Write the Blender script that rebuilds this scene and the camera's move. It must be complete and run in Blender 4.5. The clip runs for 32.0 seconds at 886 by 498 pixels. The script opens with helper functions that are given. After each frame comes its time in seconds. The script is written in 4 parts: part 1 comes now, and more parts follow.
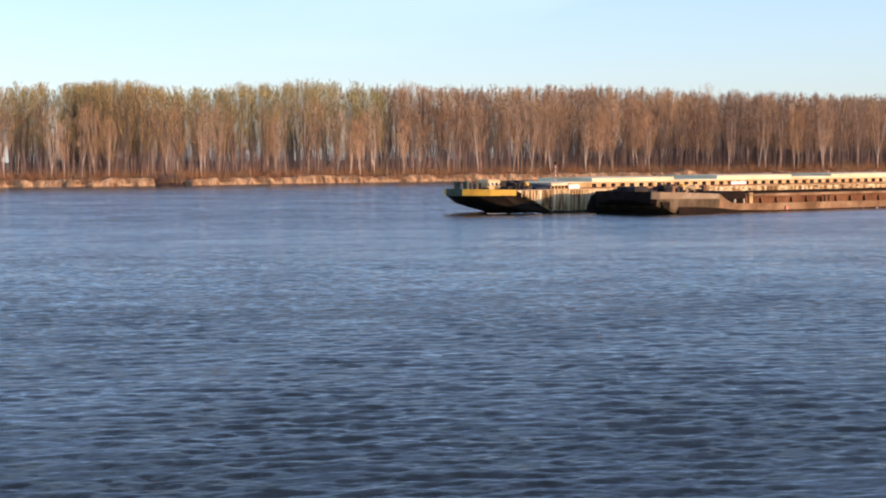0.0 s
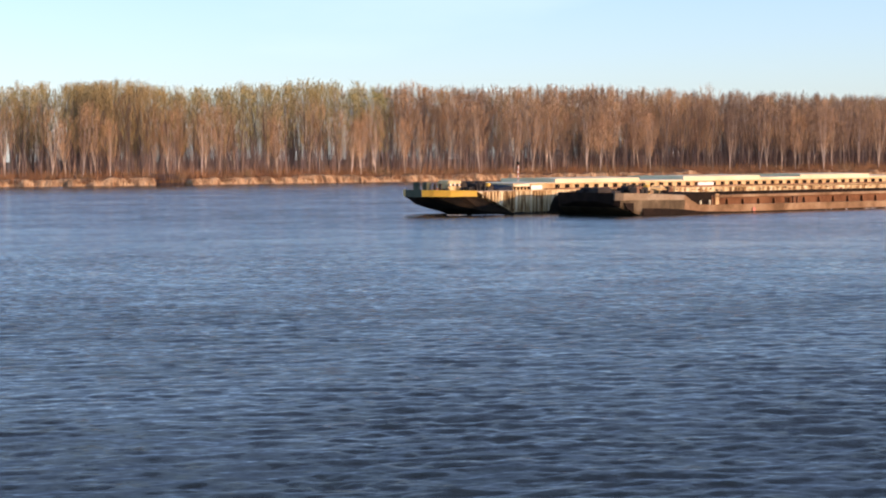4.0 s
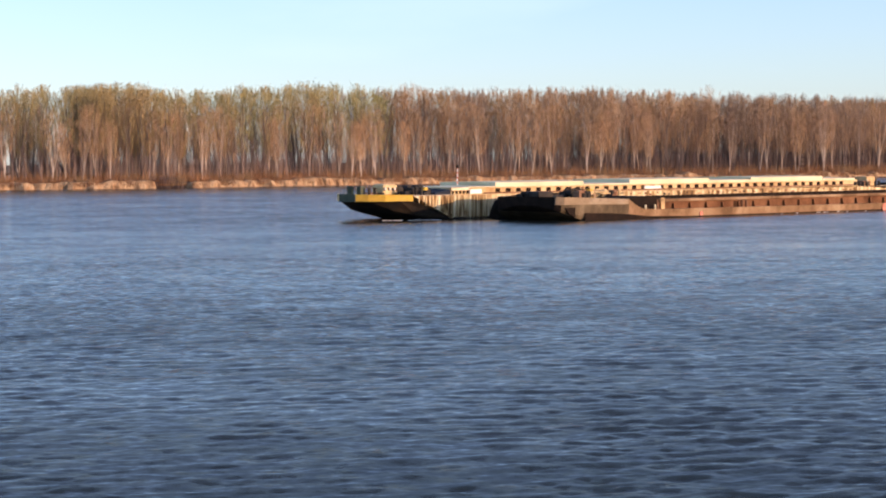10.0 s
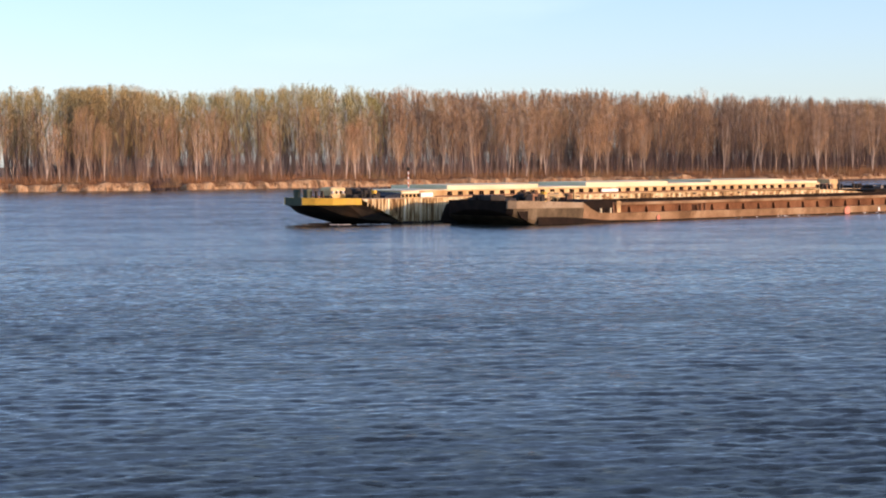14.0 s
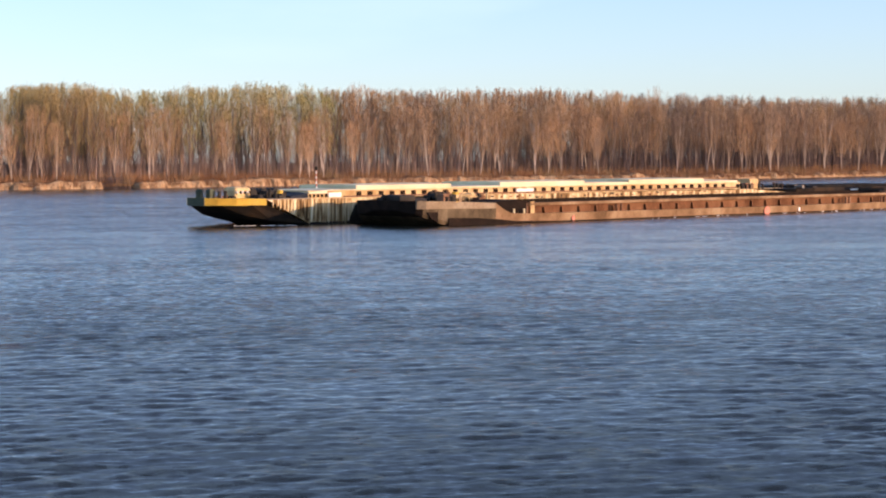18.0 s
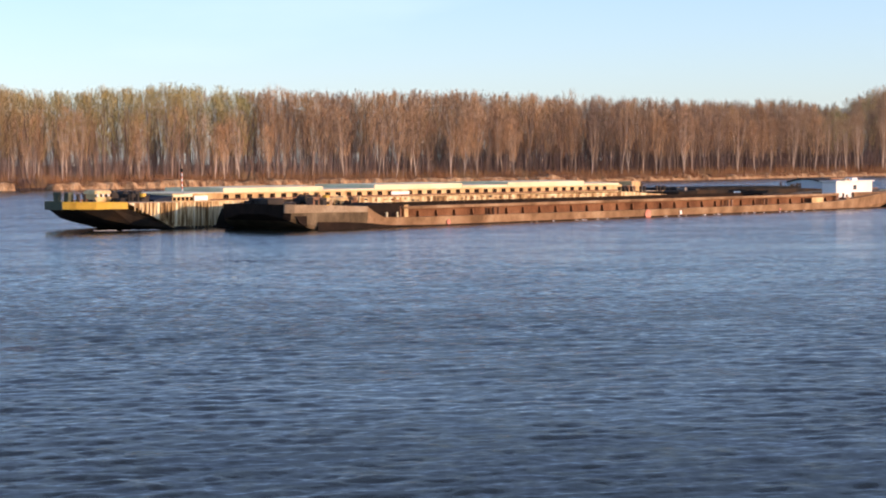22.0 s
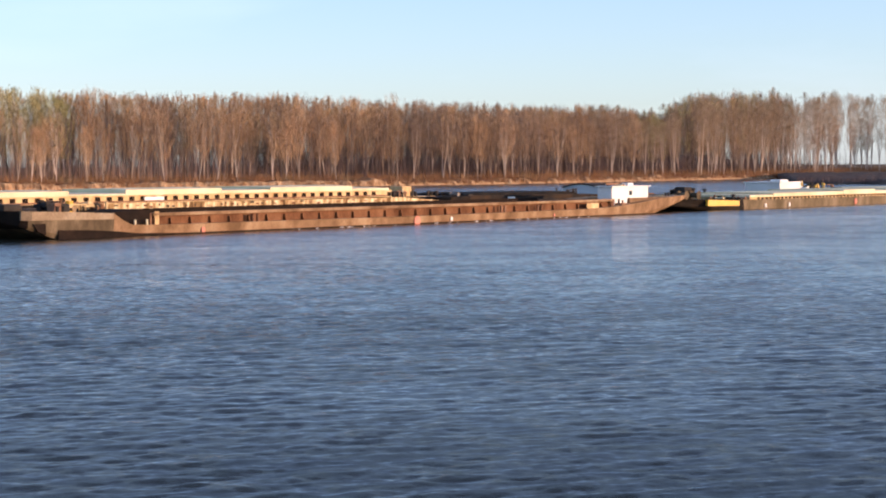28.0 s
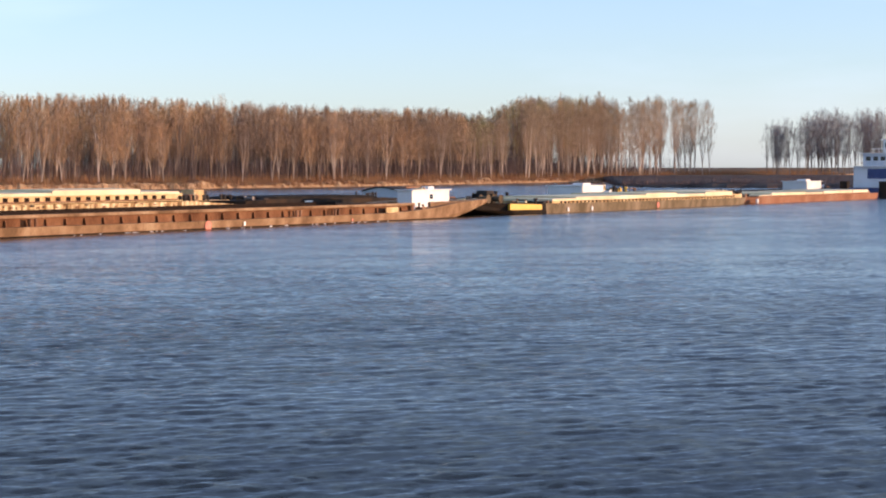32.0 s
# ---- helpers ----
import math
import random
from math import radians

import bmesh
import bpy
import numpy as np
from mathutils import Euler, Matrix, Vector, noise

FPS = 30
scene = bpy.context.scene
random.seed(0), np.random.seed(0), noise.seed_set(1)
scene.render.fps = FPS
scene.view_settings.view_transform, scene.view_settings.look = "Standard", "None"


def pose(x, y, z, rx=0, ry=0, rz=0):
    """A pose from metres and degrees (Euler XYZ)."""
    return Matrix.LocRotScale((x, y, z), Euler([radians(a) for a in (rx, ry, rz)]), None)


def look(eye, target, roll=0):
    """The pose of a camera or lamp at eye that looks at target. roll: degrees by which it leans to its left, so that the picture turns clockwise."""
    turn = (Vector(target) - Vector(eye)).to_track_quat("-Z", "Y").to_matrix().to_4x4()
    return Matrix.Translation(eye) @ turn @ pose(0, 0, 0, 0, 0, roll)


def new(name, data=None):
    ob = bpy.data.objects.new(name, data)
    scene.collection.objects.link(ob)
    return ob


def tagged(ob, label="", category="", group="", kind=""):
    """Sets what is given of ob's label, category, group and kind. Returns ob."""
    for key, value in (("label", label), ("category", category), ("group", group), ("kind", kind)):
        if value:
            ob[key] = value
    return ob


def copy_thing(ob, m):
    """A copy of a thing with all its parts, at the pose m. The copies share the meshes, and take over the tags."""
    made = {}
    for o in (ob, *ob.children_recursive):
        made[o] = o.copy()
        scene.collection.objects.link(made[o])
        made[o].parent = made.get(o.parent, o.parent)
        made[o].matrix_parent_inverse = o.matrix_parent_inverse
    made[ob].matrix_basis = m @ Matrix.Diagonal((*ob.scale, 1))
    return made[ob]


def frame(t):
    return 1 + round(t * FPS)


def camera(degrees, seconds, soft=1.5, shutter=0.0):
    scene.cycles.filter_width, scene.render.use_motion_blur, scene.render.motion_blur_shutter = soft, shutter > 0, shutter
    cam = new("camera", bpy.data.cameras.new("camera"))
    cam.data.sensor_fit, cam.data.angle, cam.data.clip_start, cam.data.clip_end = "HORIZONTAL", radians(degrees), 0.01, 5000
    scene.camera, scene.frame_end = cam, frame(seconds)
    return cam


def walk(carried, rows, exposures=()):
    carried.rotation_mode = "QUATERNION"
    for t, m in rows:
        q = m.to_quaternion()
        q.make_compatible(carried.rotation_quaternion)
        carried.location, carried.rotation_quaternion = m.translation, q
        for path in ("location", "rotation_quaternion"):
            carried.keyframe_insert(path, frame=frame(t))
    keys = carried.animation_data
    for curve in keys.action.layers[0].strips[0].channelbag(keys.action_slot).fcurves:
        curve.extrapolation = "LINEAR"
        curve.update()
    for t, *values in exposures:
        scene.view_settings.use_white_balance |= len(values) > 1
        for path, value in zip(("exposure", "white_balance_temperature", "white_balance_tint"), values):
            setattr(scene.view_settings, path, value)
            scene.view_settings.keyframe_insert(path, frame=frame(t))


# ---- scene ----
cam = camera(27.43, 32.0, soft=2.0)
EYE = 5.0
# seconds, turn to the right, tilt up, lean to the left (degrees)
PATH = [
    (0, 0.001, -2.870, -0.411),
    (0.5, 0.001, -2.872, -0.404),
    (1, -0.007, -2.873, -0.401),
    (1.5, -0.011, -2.873, -0.397),
    (2, -0.016, -2.875, -0.389),
    (2.5, -0.018, -2.875, -0.388),
    (3, -0.016, -2.877, -0.387),
    (3.5, -0.021, -2.874, -0.377),
    (5.5, -0.039, -2.875, -0.373),
    (6, -0.036, -2.873, -0.381),
    (6.5, -0.046, -2.875, -0.391),
    (7, -0.046, -2.873, -0.400),
    (7.5, -0.049, -2.870, -0.414),
    (8, -0.046, -2.870, -0.420),
    (8.5, -0.047, -2.872, -0.424),
    (9, -0.043, -2.878, -0.435),
    (9.5, -0.037, -2.822, -0.448),
    (10, -0.036, -2.795, -0.463),
    (10.5, -0.036, -2.770, -0.472),
    (11, -0.030, -2.751, -0.483),
    (11.5, -0.019, -2.740, -0.480),
    (12, -0.004, -2.729, -0.476),
    (12.5, 0.035, -2.737, -0.466),
    (13, 0.070, -2.740, -0.467),
    (13.5, 0.094, -2.738, -0.459),
    (14, 0.147, -2.733, -0.450),
    (14.5, 0.197, -2.738, -0.439),
    (16.5, 0.833, -2.776, -0.434),
    (17, 1.011, -2.784, -0.427),
    (17.5, 1.269, -2.784, -0.425),
    (18, 1.596, -2.785, -0.420),
    (18.5, 1.904, -2.783, -0.415),
    (19, 2.258, -2.781, -0.410),
    (19.5, 2.549, -2.781, -0.407),
    (20, 2.858, -2.775, -0.399),
    (20.5, 3.155, -2.777, -0.399),
    (21, 3.483, -2.768, -0.395),
    (21.5, 3.839, -2.760, -0.386),
    (22, 4.246, -2.751, -0.379),
    (22.5, 4.612, -2.746, -0.367),
    (23, 5.015, -2.741, -0.351),
    (23.5, 5.406, -2.727, -0.334),
    (24, 5.841, -2.721, -0.319),
    (24.5, 6.290, -2.706, -0.305),
    (25, 6.782, -2.696, -0.278),
    (25.5, 7.231, -2.697, -0.248),
    (27.5, 9.304, -2.666, -0.226),
    (28, 9.863, -2.663, -0.207),
    (28.5, 10.400, -2.646, -0.181),
    (29, 11.040, -2.640, -0.158),
    (29.5, 11.653, -2.634, -0.142),
    (30, 12.355, -2.619, -0.128),
    (30.5, 13.011, -2.603, -0.113),
    (31, 13.791, -2.604, -0.092),
    (31.5, 14.514, -2.595, -0.083),
    (32, 15.250, -2.591, -0.078),
]
walk(cam, [(t, pose(0, 0, EYE, 90 + tilt, 0, -turn) @ pose(0, 0, 0, 0, 0, lean)) for t, turn, tilt, lean in PATH],
     exposures=[(0, 0.5, 5860, 18), (32, 0.5, 5860, 18)])


def convoy(t):
    """The pose of the pushed convoy: x runs aft, y to the far side."""
    q = t / 32
    return pose(8.08 + -27.834 * q + 0.157 * q * q, 148.02 + -29.539 * q + -8.079 * q * q, 0,
                0, 0, 36.220 + 5.681 * q)


# ---- world and sun ----
SUN_AZ, SUN_EL = radians(25.5), radians(6.5)      # the sun stands to the right, behind the eye
to_sun = Vector((math.cos(SUN_AZ) * math.cos(SUN_EL), -math.sin(SUN_AZ) * math.cos(SUN_EL), math.sin(SUN_EL)))
world = bpy.data.worlds.new("world")
scene.world = world
world.use_nodes = True
wn = world.node_tree.nodes
sky = wn.new("ShaderNodeTexSky")
sky.sky_type, sky.sun_disc = "NISHITA", False
sky.sun_elevation, sky.sun_rotation = radians(18), math.atan2(to_sun.x, to_sun.y)
sky.air_density, sky.dust_density, sky.ozone_density = 1.0, 0.5, 3.0
wl = world.node_tree.links
tc, cm, cn, cr, cx = (wn.new("ShaderNode" + k) for k in ("TexCoord", "Mapping", "TexNoise", "MapRange", "Mix"))
cm.inputs["Scale"].default_value = (1.6, 1.6, 7.0)
cn.inputs["Scale"].default_value, cn.inputs["Detail"].default_value = 2.2, 6
cr.inputs["From Min"].default_value, cr.inputs["From Max"].default_value = 0.55, 0.8
cr.inputs["To Min"].default_value, cr.inputs["To Max"].default_value = 0.14, 0.34
cx.data_type = "RGBA"
cx.inputs["B"].default_value = (6.2, 6.8, 7.6, 1)
wl.new(tc.outputs["Generated"], cm.inputs[0])
wl.new(cm.outputs[0], cn.inputs["Vector"])
wl.new(cn.outputs[0], cr.inputs[0])
wl.new(cr.outputs[0], cx.inputs["Factor"])
wl.new(sky.outputs[0], cx.inputs["A"])
wl.new(cx.outputs["Result"], wn["Background"].inputs[0])
wn["Background"].inputs[1].default_value = 0.131
sun = new("sun", bpy.data.lights.new("sun", "SUN"))
sun.data.energy, sun.data.angle, sun.data.color = 4.4, radians(0.6), (1.0, 0.61, 0.33)
sun.matrix_world = look((0, 0, 0), -to_sun)


# ---- materials ----
def mat(name, colours, scale=1.0, stretch=(1, 1, 1), rough=0.7, bump=0.2, bump_scale=8.0, metal=0.0, vary=0.0, fine=0.5, spec=0.5):
    """A worn surface: colours blended by a coarse noise, darkened by a fine one, with relief."""
    m = bpy.data.materials.new(name)
    m.use_nodes = True
    n, l = m.node_tree.nodes, m.node_tree.links
    b = n["Principled BSDF"]
    b.inputs["Roughness"].default_value, b.inputs["Metallic"].default_value = rough, metal
    b.inputs["Specular IOR Level"].default_value = spec
    co, mp = n.new("ShaderNodeTexCoord"), n.new("ShaderNodeMapping")
    mp.inputs["Scale"].default_value = stretch
    l.new(co.outputs["Object"], mp.inputs[0])
    no = n.new("ShaderNodeTexNoise")
    no.inputs["Scale"].default_value, no.inputs["Detail"].default_value = scale, 5
    l.new(mp.outputs[0], no.inputs["Vector"])
    ramp = n.new("ShaderNodeValToRGB")
    el = ramp.color_ramp.elements
    k = len(colours)
    while len(el) < k:
        el.new(0.5)
    for i, c in enumerate(colours):
        el[i].position = 0.32 + 0.36 * i / max(1, k - 1)
        el[i].color = (*c, 1)
    l.new(no.outputs[0], ramp.inputs[0])
    fn = n.new("ShaderNodeTexNoise")
    fn.inputs["Scale"].default_value, fn.inputs["Detail"].default_value = bump_scale, 4
    l.new(mp.outputs[0], fn.inputs["Vector"])
    mix = n.new("ShaderNodeMix")
    mix.data_type, mix.blend_type = "RGBA", "MULTIPLY"
    mix.inputs["Factor"].default_value = fine
    l.new(ramp.outputs[0], mix.inputs["A"])
    fr = n.new("ShaderNodeMapRange")
    fr.inputs["From Min"].default_value, fr.inputs["From Max"].default_value = 0.25, 0.7
    fr.inputs["To Min"].default_value, fr.inputs["To Max"].default_value = 0.45, 1.15
    l.new(fn.outputs[0], fr.inputs[0])
    l.new(fr.outputs[0], mix.inputs["B"])
    out = mix.outputs["Result"]
    if vary:
        oi, hv = n.new("ShaderNodeObjectInfo"), n.new("ShaderNodeHueSaturation")
        vr = n.new("ShaderNodeMapRange")
        vr.inputs["To Min"].default_value, vr.inputs["To Max"].default_value = 1 - vary, 1 + vary
        l.new(oi.outputs["Random"], vr.inputs[0])
        l.new(vr.outputs[0], hv.inputs["Value"])
        l.new(out, hv.inputs["Color"])
        out = hv.outputs[0]
    l.new(out, b.inputs["Base Color"])
    if bump:
        bp = n.new("ShaderNodeBump")
        bp.inputs["Strength"].default_value, bp.inputs["Distance"].default_value = bump, 0.05
        l.new(fn.outputs[0], bp.inputs["Height"])
        l.new(bp.outputs[0], b.inputs["Normal"])
    return m


LEAN, BACK = -0.12, -0.1


def water_mat():
    """River water: a dark body under a rippled, mirroring surface."""
    m = bpy.data.materials.new("river_water")
    m.use_nodes = True
    n, l = m.node_tree.nodes, m.node_tree.links
    b = n["Principled BSDF"]
    b.inputs["Base Color"].default_value = (0.011, 0.017, 0.018, 1)
    b.inputs["Roughness"].default_value, b.inputs["IOR"].default_value = 0.17, 1.33
    co = n.new("ShaderNodeTexCoord")
    gust, gm = n.new("ShaderNodeTexNoise"), n.new("ShaderNodeMapRange")
    gust.inputs["Scale"].default_value, gust.inputs["Detail"].default_value = 0.035, 3
    gm.inputs["From Min"].default_value, gm.inputs["From Max"].default_value = 0.3, 0.7
    gm.inputs["To Min"].default_value, gm.inputs["To Max"].default_value = 0.45, 1.1
    gp = n.new("ShaderNodeMapping")
    gp.inputs["Scale"].default_value, gp.inputs["Rotation"].default_value = (0.55, 1.3, 1), (0, 0, 0.3)
    l.new(co.outputs["Object"], gp.inputs[0])
    l.new(gp.outputs[0], gust.inputs["Vector"])
    l.new(gust.outputs[0], gm.inputs[0])
    def slopes(size, detail, sx, sy, turn, flat):
        mp, no = n.new("ShaderNodeMapping"), n.new("ShaderNodeTexNoise")
        mp.inputs["Scale"].default_value, mp.inputs["Rotation"].default_value = (flat, 1, 1), (0, 0, turn)
        no.inputs["Scale"].default_value, no.inputs["Detail"].default_value = size, detail
        no.inputs["Roughness"].default_value = 0.55
        l.new(co.outputs["Object"], mp.inputs[0])
        l.new(mp.outputs[0], no.inputs["Vector"])
        sub, mul = n.new("ShaderNodeVectorMath"), n.new("ShaderNodeVectorMath")
        sub.operation, mul.operation = "SUBTRACT", "MULTIPLY"
        sub.inputs[1].default_value, mul.inputs[1].default_value = (0.5, 0.5, 0.5), (sx, sy, 0)
        l.new(no.outputs["Color"], sub.inputs[0])
        l.new(sub.outputs[0], mul.inputs[0])
        return mul

    def plus(a, b2):
        add = n.new("ShaderNodeVectorMath")
        l.new(a.outputs[0], add.inputs[0])
        l.new(b2.outputs[0], add.inputs[1])
        return add

    # short steep wavelets, leaning to the viewer's shore, whence the wind comes; their backs are hidden from there
    total = plus(plus(slopes(1.7, 3, 0.4, 1.35, 0.25, 0.85), slopes(5.5, 2, 0.35, 0.8, 0.1, 0.85)), slopes(0.7, 2, 0.15, 0.65, 0.3, 0.7))
    sc, up, nm = n.new("ShaderNodeVectorMath"), n.new("ShaderNodeVectorMath"), n.new("ShaderNodeVectorMath")
    sc.operation, nm.operation = "SCALE", "NORMALIZE"
    l.new(total.outputs[0], sc.inputs[0])
    l.new(gm.outputs[0], sc.inputs["Scale"])
    face, way = n.new("ShaderNodeMath"), n.new("ShaderNodeCombineXYZ")
    face.operation, face.inputs[1].default_value, way.inputs["Z"].default_value = "MULTIPLY", LEAN * 1.2, 1.0
    l.new(gm.outputs[0], face.inputs[0])
    l.new(face.outputs[0], way.inputs["Y"])
    l.new(way.outputs[0], up.inputs[1])
    l.new(sc.outputs[0], up.inputs[0])
    low = n.new("ShaderNodeVectorMath")
    low.operation = "MINIMUM"
    low.inputs[1].default_value = (1.0, BACK, 2.0)
    l.new(up.outputs[0], low.inputs[0])
    whole = plus(plus(low, slopes(0.3, 3, 0.1, 0.24, 0.25, 0.45)), slopes(3.1, 2, 0.06, 0.12, 0.3, 0.8))
    # the flattest backs mirror what stands low over the river
    sep, flat, lift = n.new("ShaderNodeSeparateXYZ"), n.new("ShaderNodeMapRange"), n.new("ShaderNodeCombineXYZ")
    flat.inputs["From Min"].default_value, flat.inputs["From Max"].default_value = -0.02, 0.2
    flat.inputs["To Max"].default_value = 0.07
    l.new(up.outputs[0], sep.inputs[0])
    l.new(sep.outputs["Y"], flat.inputs[0])
    l.new(flat.outputs[0], lift.inputs["Y"])
    whole = plus(whole, lift)
    # sheltered, smoother water below the wooded far bank
    pos, slope, near, lee = n.new("ShaderNodeSeparateXYZ"), n.new("ShaderNodeMath"), n.new("ShaderNodeMapRange"), n.new("ShaderNodeMix")
    slope.operation = "MULTIPLY_ADD"
    slope.inputs[1].default_value = -0.6
    l.new(co.outputs["Object"], pos.inputs[0])
    l.new(pos.outputs["X"], slope.inputs[0])
    l.new(pos.outputs["Y"], slope.inputs[2])
    near.inputs["From Min"].default_value, near.inputs["From Max"].default_value, near.inputs["To Max"].default_value = 290, 385, 0.3
    l.new(slope.outputs[0], near.inputs[0])
    lee.data_type = "VECTOR"
    lee.inputs["B"].default_value = (0.0, -0.015, 1.0)
    l.new(near.outputs[0], lee.inputs["Factor"])
    # near the viewer the waves are shaped in the mesh: only the finest ripples are added to its own slopes
    geo, open_water, both = n.new("ShaderNodeNewGeometry"), n.new("ShaderNodeMapRange"), n.new("ShaderNodeMix")
    ripple = n.new("ShaderNodeVectorMath")
    ripple.operation = "SCALE"
    l.new(plus(slopes(5.0, 2, 0.35, 0.7, 0.1, 0.6), slopes(12.0, 2, 0.25, 0.3, 0.1, 0.6)).outputs[0], ripple.inputs[0])
    l.new(gm.outputs[0], ripple.inputs["Scale"])
    # seen this low, the faces of the ripples that lean to the viewer outweigh their hidden backs
    tilt = n.new("ShaderNodeVectorMath")
    inshore, lean, to_eye = n.new("ShaderNodeMapRange"), n.new("ShaderNodeMath"), n.new("ShaderNodeCombineXYZ")
    inshore.inputs["From Min"].default_value, inshore.inputs["From Max"].default_value = 28, 80
    inshore.inputs["To Min"].default_value, inshore.inputs["To Max"].default_value = -0.28, -0.112
    lean.operation = "MULTIPLY"
    l.new(pos.outputs["Y"], inshore.inputs[0])
    l.new(inshore.outputs[0], lean.inputs[0])
    l.new(gm.outputs[0], lean.inputs[1])
    l.new(lean.outputs[0], to_eye.inputs["Y"])
    l.new(to_eye.outputs[0], tilt.inputs[1])
    l.new(geo.outputs["Normal"], tilt.inputs[0])
    shaped = plus(plus(ripple, tilt), slopes(0.4, 3, 0.06, 0.2, 0.25, 0.45))
    open_water.inputs["From Min"].default_value, open_water.inputs["From Max"].default_value = 90, 220
    l.new(pos.outputs["Y"], open_water.inputs[0])
    both.data_type = "VECTOR"
    l.new(open_water.outputs[0], both.inputs["Factor"])
    l.new(shaped.outputs[0], both.inputs["A"])
    l.new(whole.outputs[0], both.inputs["B"])
    l.new(both.outputs["Result"], lee.inputs["A"])
    l.new(lee.outputs["Result"], nm.inputs[0])
    l.new(nm.outputs[0], b.inputs["Normal"])
    # the smooth film between the wavelets mirrors what stands low over the river
    calm, cadd, cnm = n.new("ShaderNodeVectorMath"), n.new("ShaderNodeVectorMath"), n.new("ShaderNodeVectorMath")
    calm.operation, cnm.operation = "MULTIPLY", "NORMALIZE"
    calm.inputs[1].default_value, cadd.inputs[1].default_value = (0.5, 0.18, 0.0), (0.0, 0.012, 1.0)
    l.new(sc.outputs[0], calm.inputs[0])
    l.new(calm.outputs[0], cadd.inputs[0])
    l.new(cadd.outputs[0], cnm.inputs[0])
    l.new(cnm.outputs[0], b.inputs["Coat Normal"])
    b.inputs["Coat Weight"].default_value, b.inputs["Coat Roughness"].default_value, b.inputs["Coat IOR"].default_value = 0.26, 0.095, 1.2
    return m


M_WATER = water_mat()
M_SAND = mat("bank_sand", [(0.2, 0.11, 0.055), (0.39, 0.25, 0.135), (0.48, 0.34, 0.2)], 0.9, (1, 1, 0.45), 0.95, 0.9, 3.0, fine=0.8, spec=0.12)
M_LITTER = mat("leaf_litter", [(0.10, 0.06, 0.035), (0.19, 0.12, 0.065), (0.15, 0.11, 0.06)], 0.15, rough=1.0, bump=0.6, bump_scale=1.5, spec=0.15)
M_BARK = mat("poplar_bark", [(0.38, 0.3, 0.23), (0.58, 0.48, 0.39), (0.66, 0.57, 0.48)], 0.6, (1, 1, 0.3), 0.9, 0.3, 6, vary=0.25, spec=0.15)
M_LIMB = mat("poplar_limbs", [(0.34, 0.25, 0.17), (0.44, 0.33, 0.23), (0.5, 0.39, 0.28)], 0.6, (1, 1, 0.3), 0.9, 0, 6, vary=0.2, spec=0.15)
M_TWIG = mat("poplar_twigs", [(0.46, 0.285, 0.155), (0.54, 0.355, 0.2), (0.5, 0.36, 0.185)], 0.12, rough=0.9, bump=0, vary=0.22, fine=0.3, spec=0.15)
M_TWIG_TALL = mat("slender_poplar_twigs", [(0.33, 0.235, 0.15), (0.41, 0.3, 0.19), (0.38, 0.3, 0.18)], 0.12, rough=0.9, bump=0, vary=0.2, fine=0.3, spec=0.15)
M_TWIG_BACK = mat("tall_poplar_twigs", [(0.38, 0.28, 0.135), (0.4, 0.33, 0.15), (0.38, 0.35, 0.145)], 0.03, rough=0.9, bump=0, fine=0.3, spec=0.15)
# Back rows' bark: the wood's inner shade is put into a darker grey
M_BARK_SHADE = mat("shade_grey_poplar_bark", [(0.13, 0.10, 0.085), (0.22, 0.175, 0.145), (0.27, 0.225, 0.19)], 0.6, (1, 1, 0.3), 0.9, 0.2, 6, spec=0.15)
# Darker copy of the twigs: the stand's dimness is put into the colour
M_TWIG_GREY = mat("darkened_grey_brown_twigs", [(0.28, 0.19, 0.13), (0.34, 0.24, 0.165), (0.31, 0.23, 0.15)], 0.12, rough=0.9, bump=0, vary=0.22, fine=0.3, spec=0.15)
M_SPIT = mat("dark_scrubby_soil", [(0.05, 0.038, 0.032), (0.09, 0.068, 0.056), (0.12, 0.09, 0.07)], 0.12, rough=1.0, bump=0.6, bump_scale=1.5, spec=0.1)
M_BRUSH = mat("dry_brush", [(0.24, 0.12, 0.06), (0.33, 0.18, 0.09), (0.28, 0.19, 0.1)], 0.2, rough=1.0, bump=0, fine=0.4, spec=0.15)
# Dark scrub; shade in the wood and the gully is put into it
M_SAPLING = mat("dark_scrub_and_shade", [(0.10, 0.075, 0.072), (0.16, 0.12, 0.112)], 0.1, rough=1.0, bump=0, fine=0.3, spec=0.1)
# Lighter copy: light through the thinner wood is put into the colour
M_THICKET = mat("grey_brown_lit_saplings", [(0.24, 0.17, 0.145), (0.33, 0.245, 0.205)], 0.1, rough=1.0, bump=0, fine=0.3, spec=0.1)
M_FAR = mat("far_woods", [(0.25, 0.215, 0.205), (0.32, 0.28, 0.265)], 0.05, rough=1.0, bump=0, spec=0.15)
M_BLACK = mat("black_hull_paint_and_shadow", [(0.018, 0.016, 0.015), (0.034, 0.027, 0.021), (0.055, 0.036, 0.022)], 0.7, (1, 1, 0.4), 0.85, 0.2, spec=0.12)
M_YELLOW = mat("yellow_paint", [(0.66, 0.38, 0.03), (0.76, 0.47, 0.04), (0.7, 0.44, 0.06)], 0.8, rough=0.5, bump=0.1)
M_RUST = mat("rusty_hull", [(0.15, 0.09, 0.045), (0.28, 0.175, 0.095), (0.4, 0.28, 0.165)], 0.55, (1, 1, 0.6), 0.85, 0.3, spec=0.15)
M_BROWN = mat("brown_coaming", [(0.17, 0.085, 0.045), (0.26, 0.14, 0.08), (0.33, 0.2, 0.125)], 0.5, (1, 1, 0.5), 0.8, 0.3, spec=0.15)
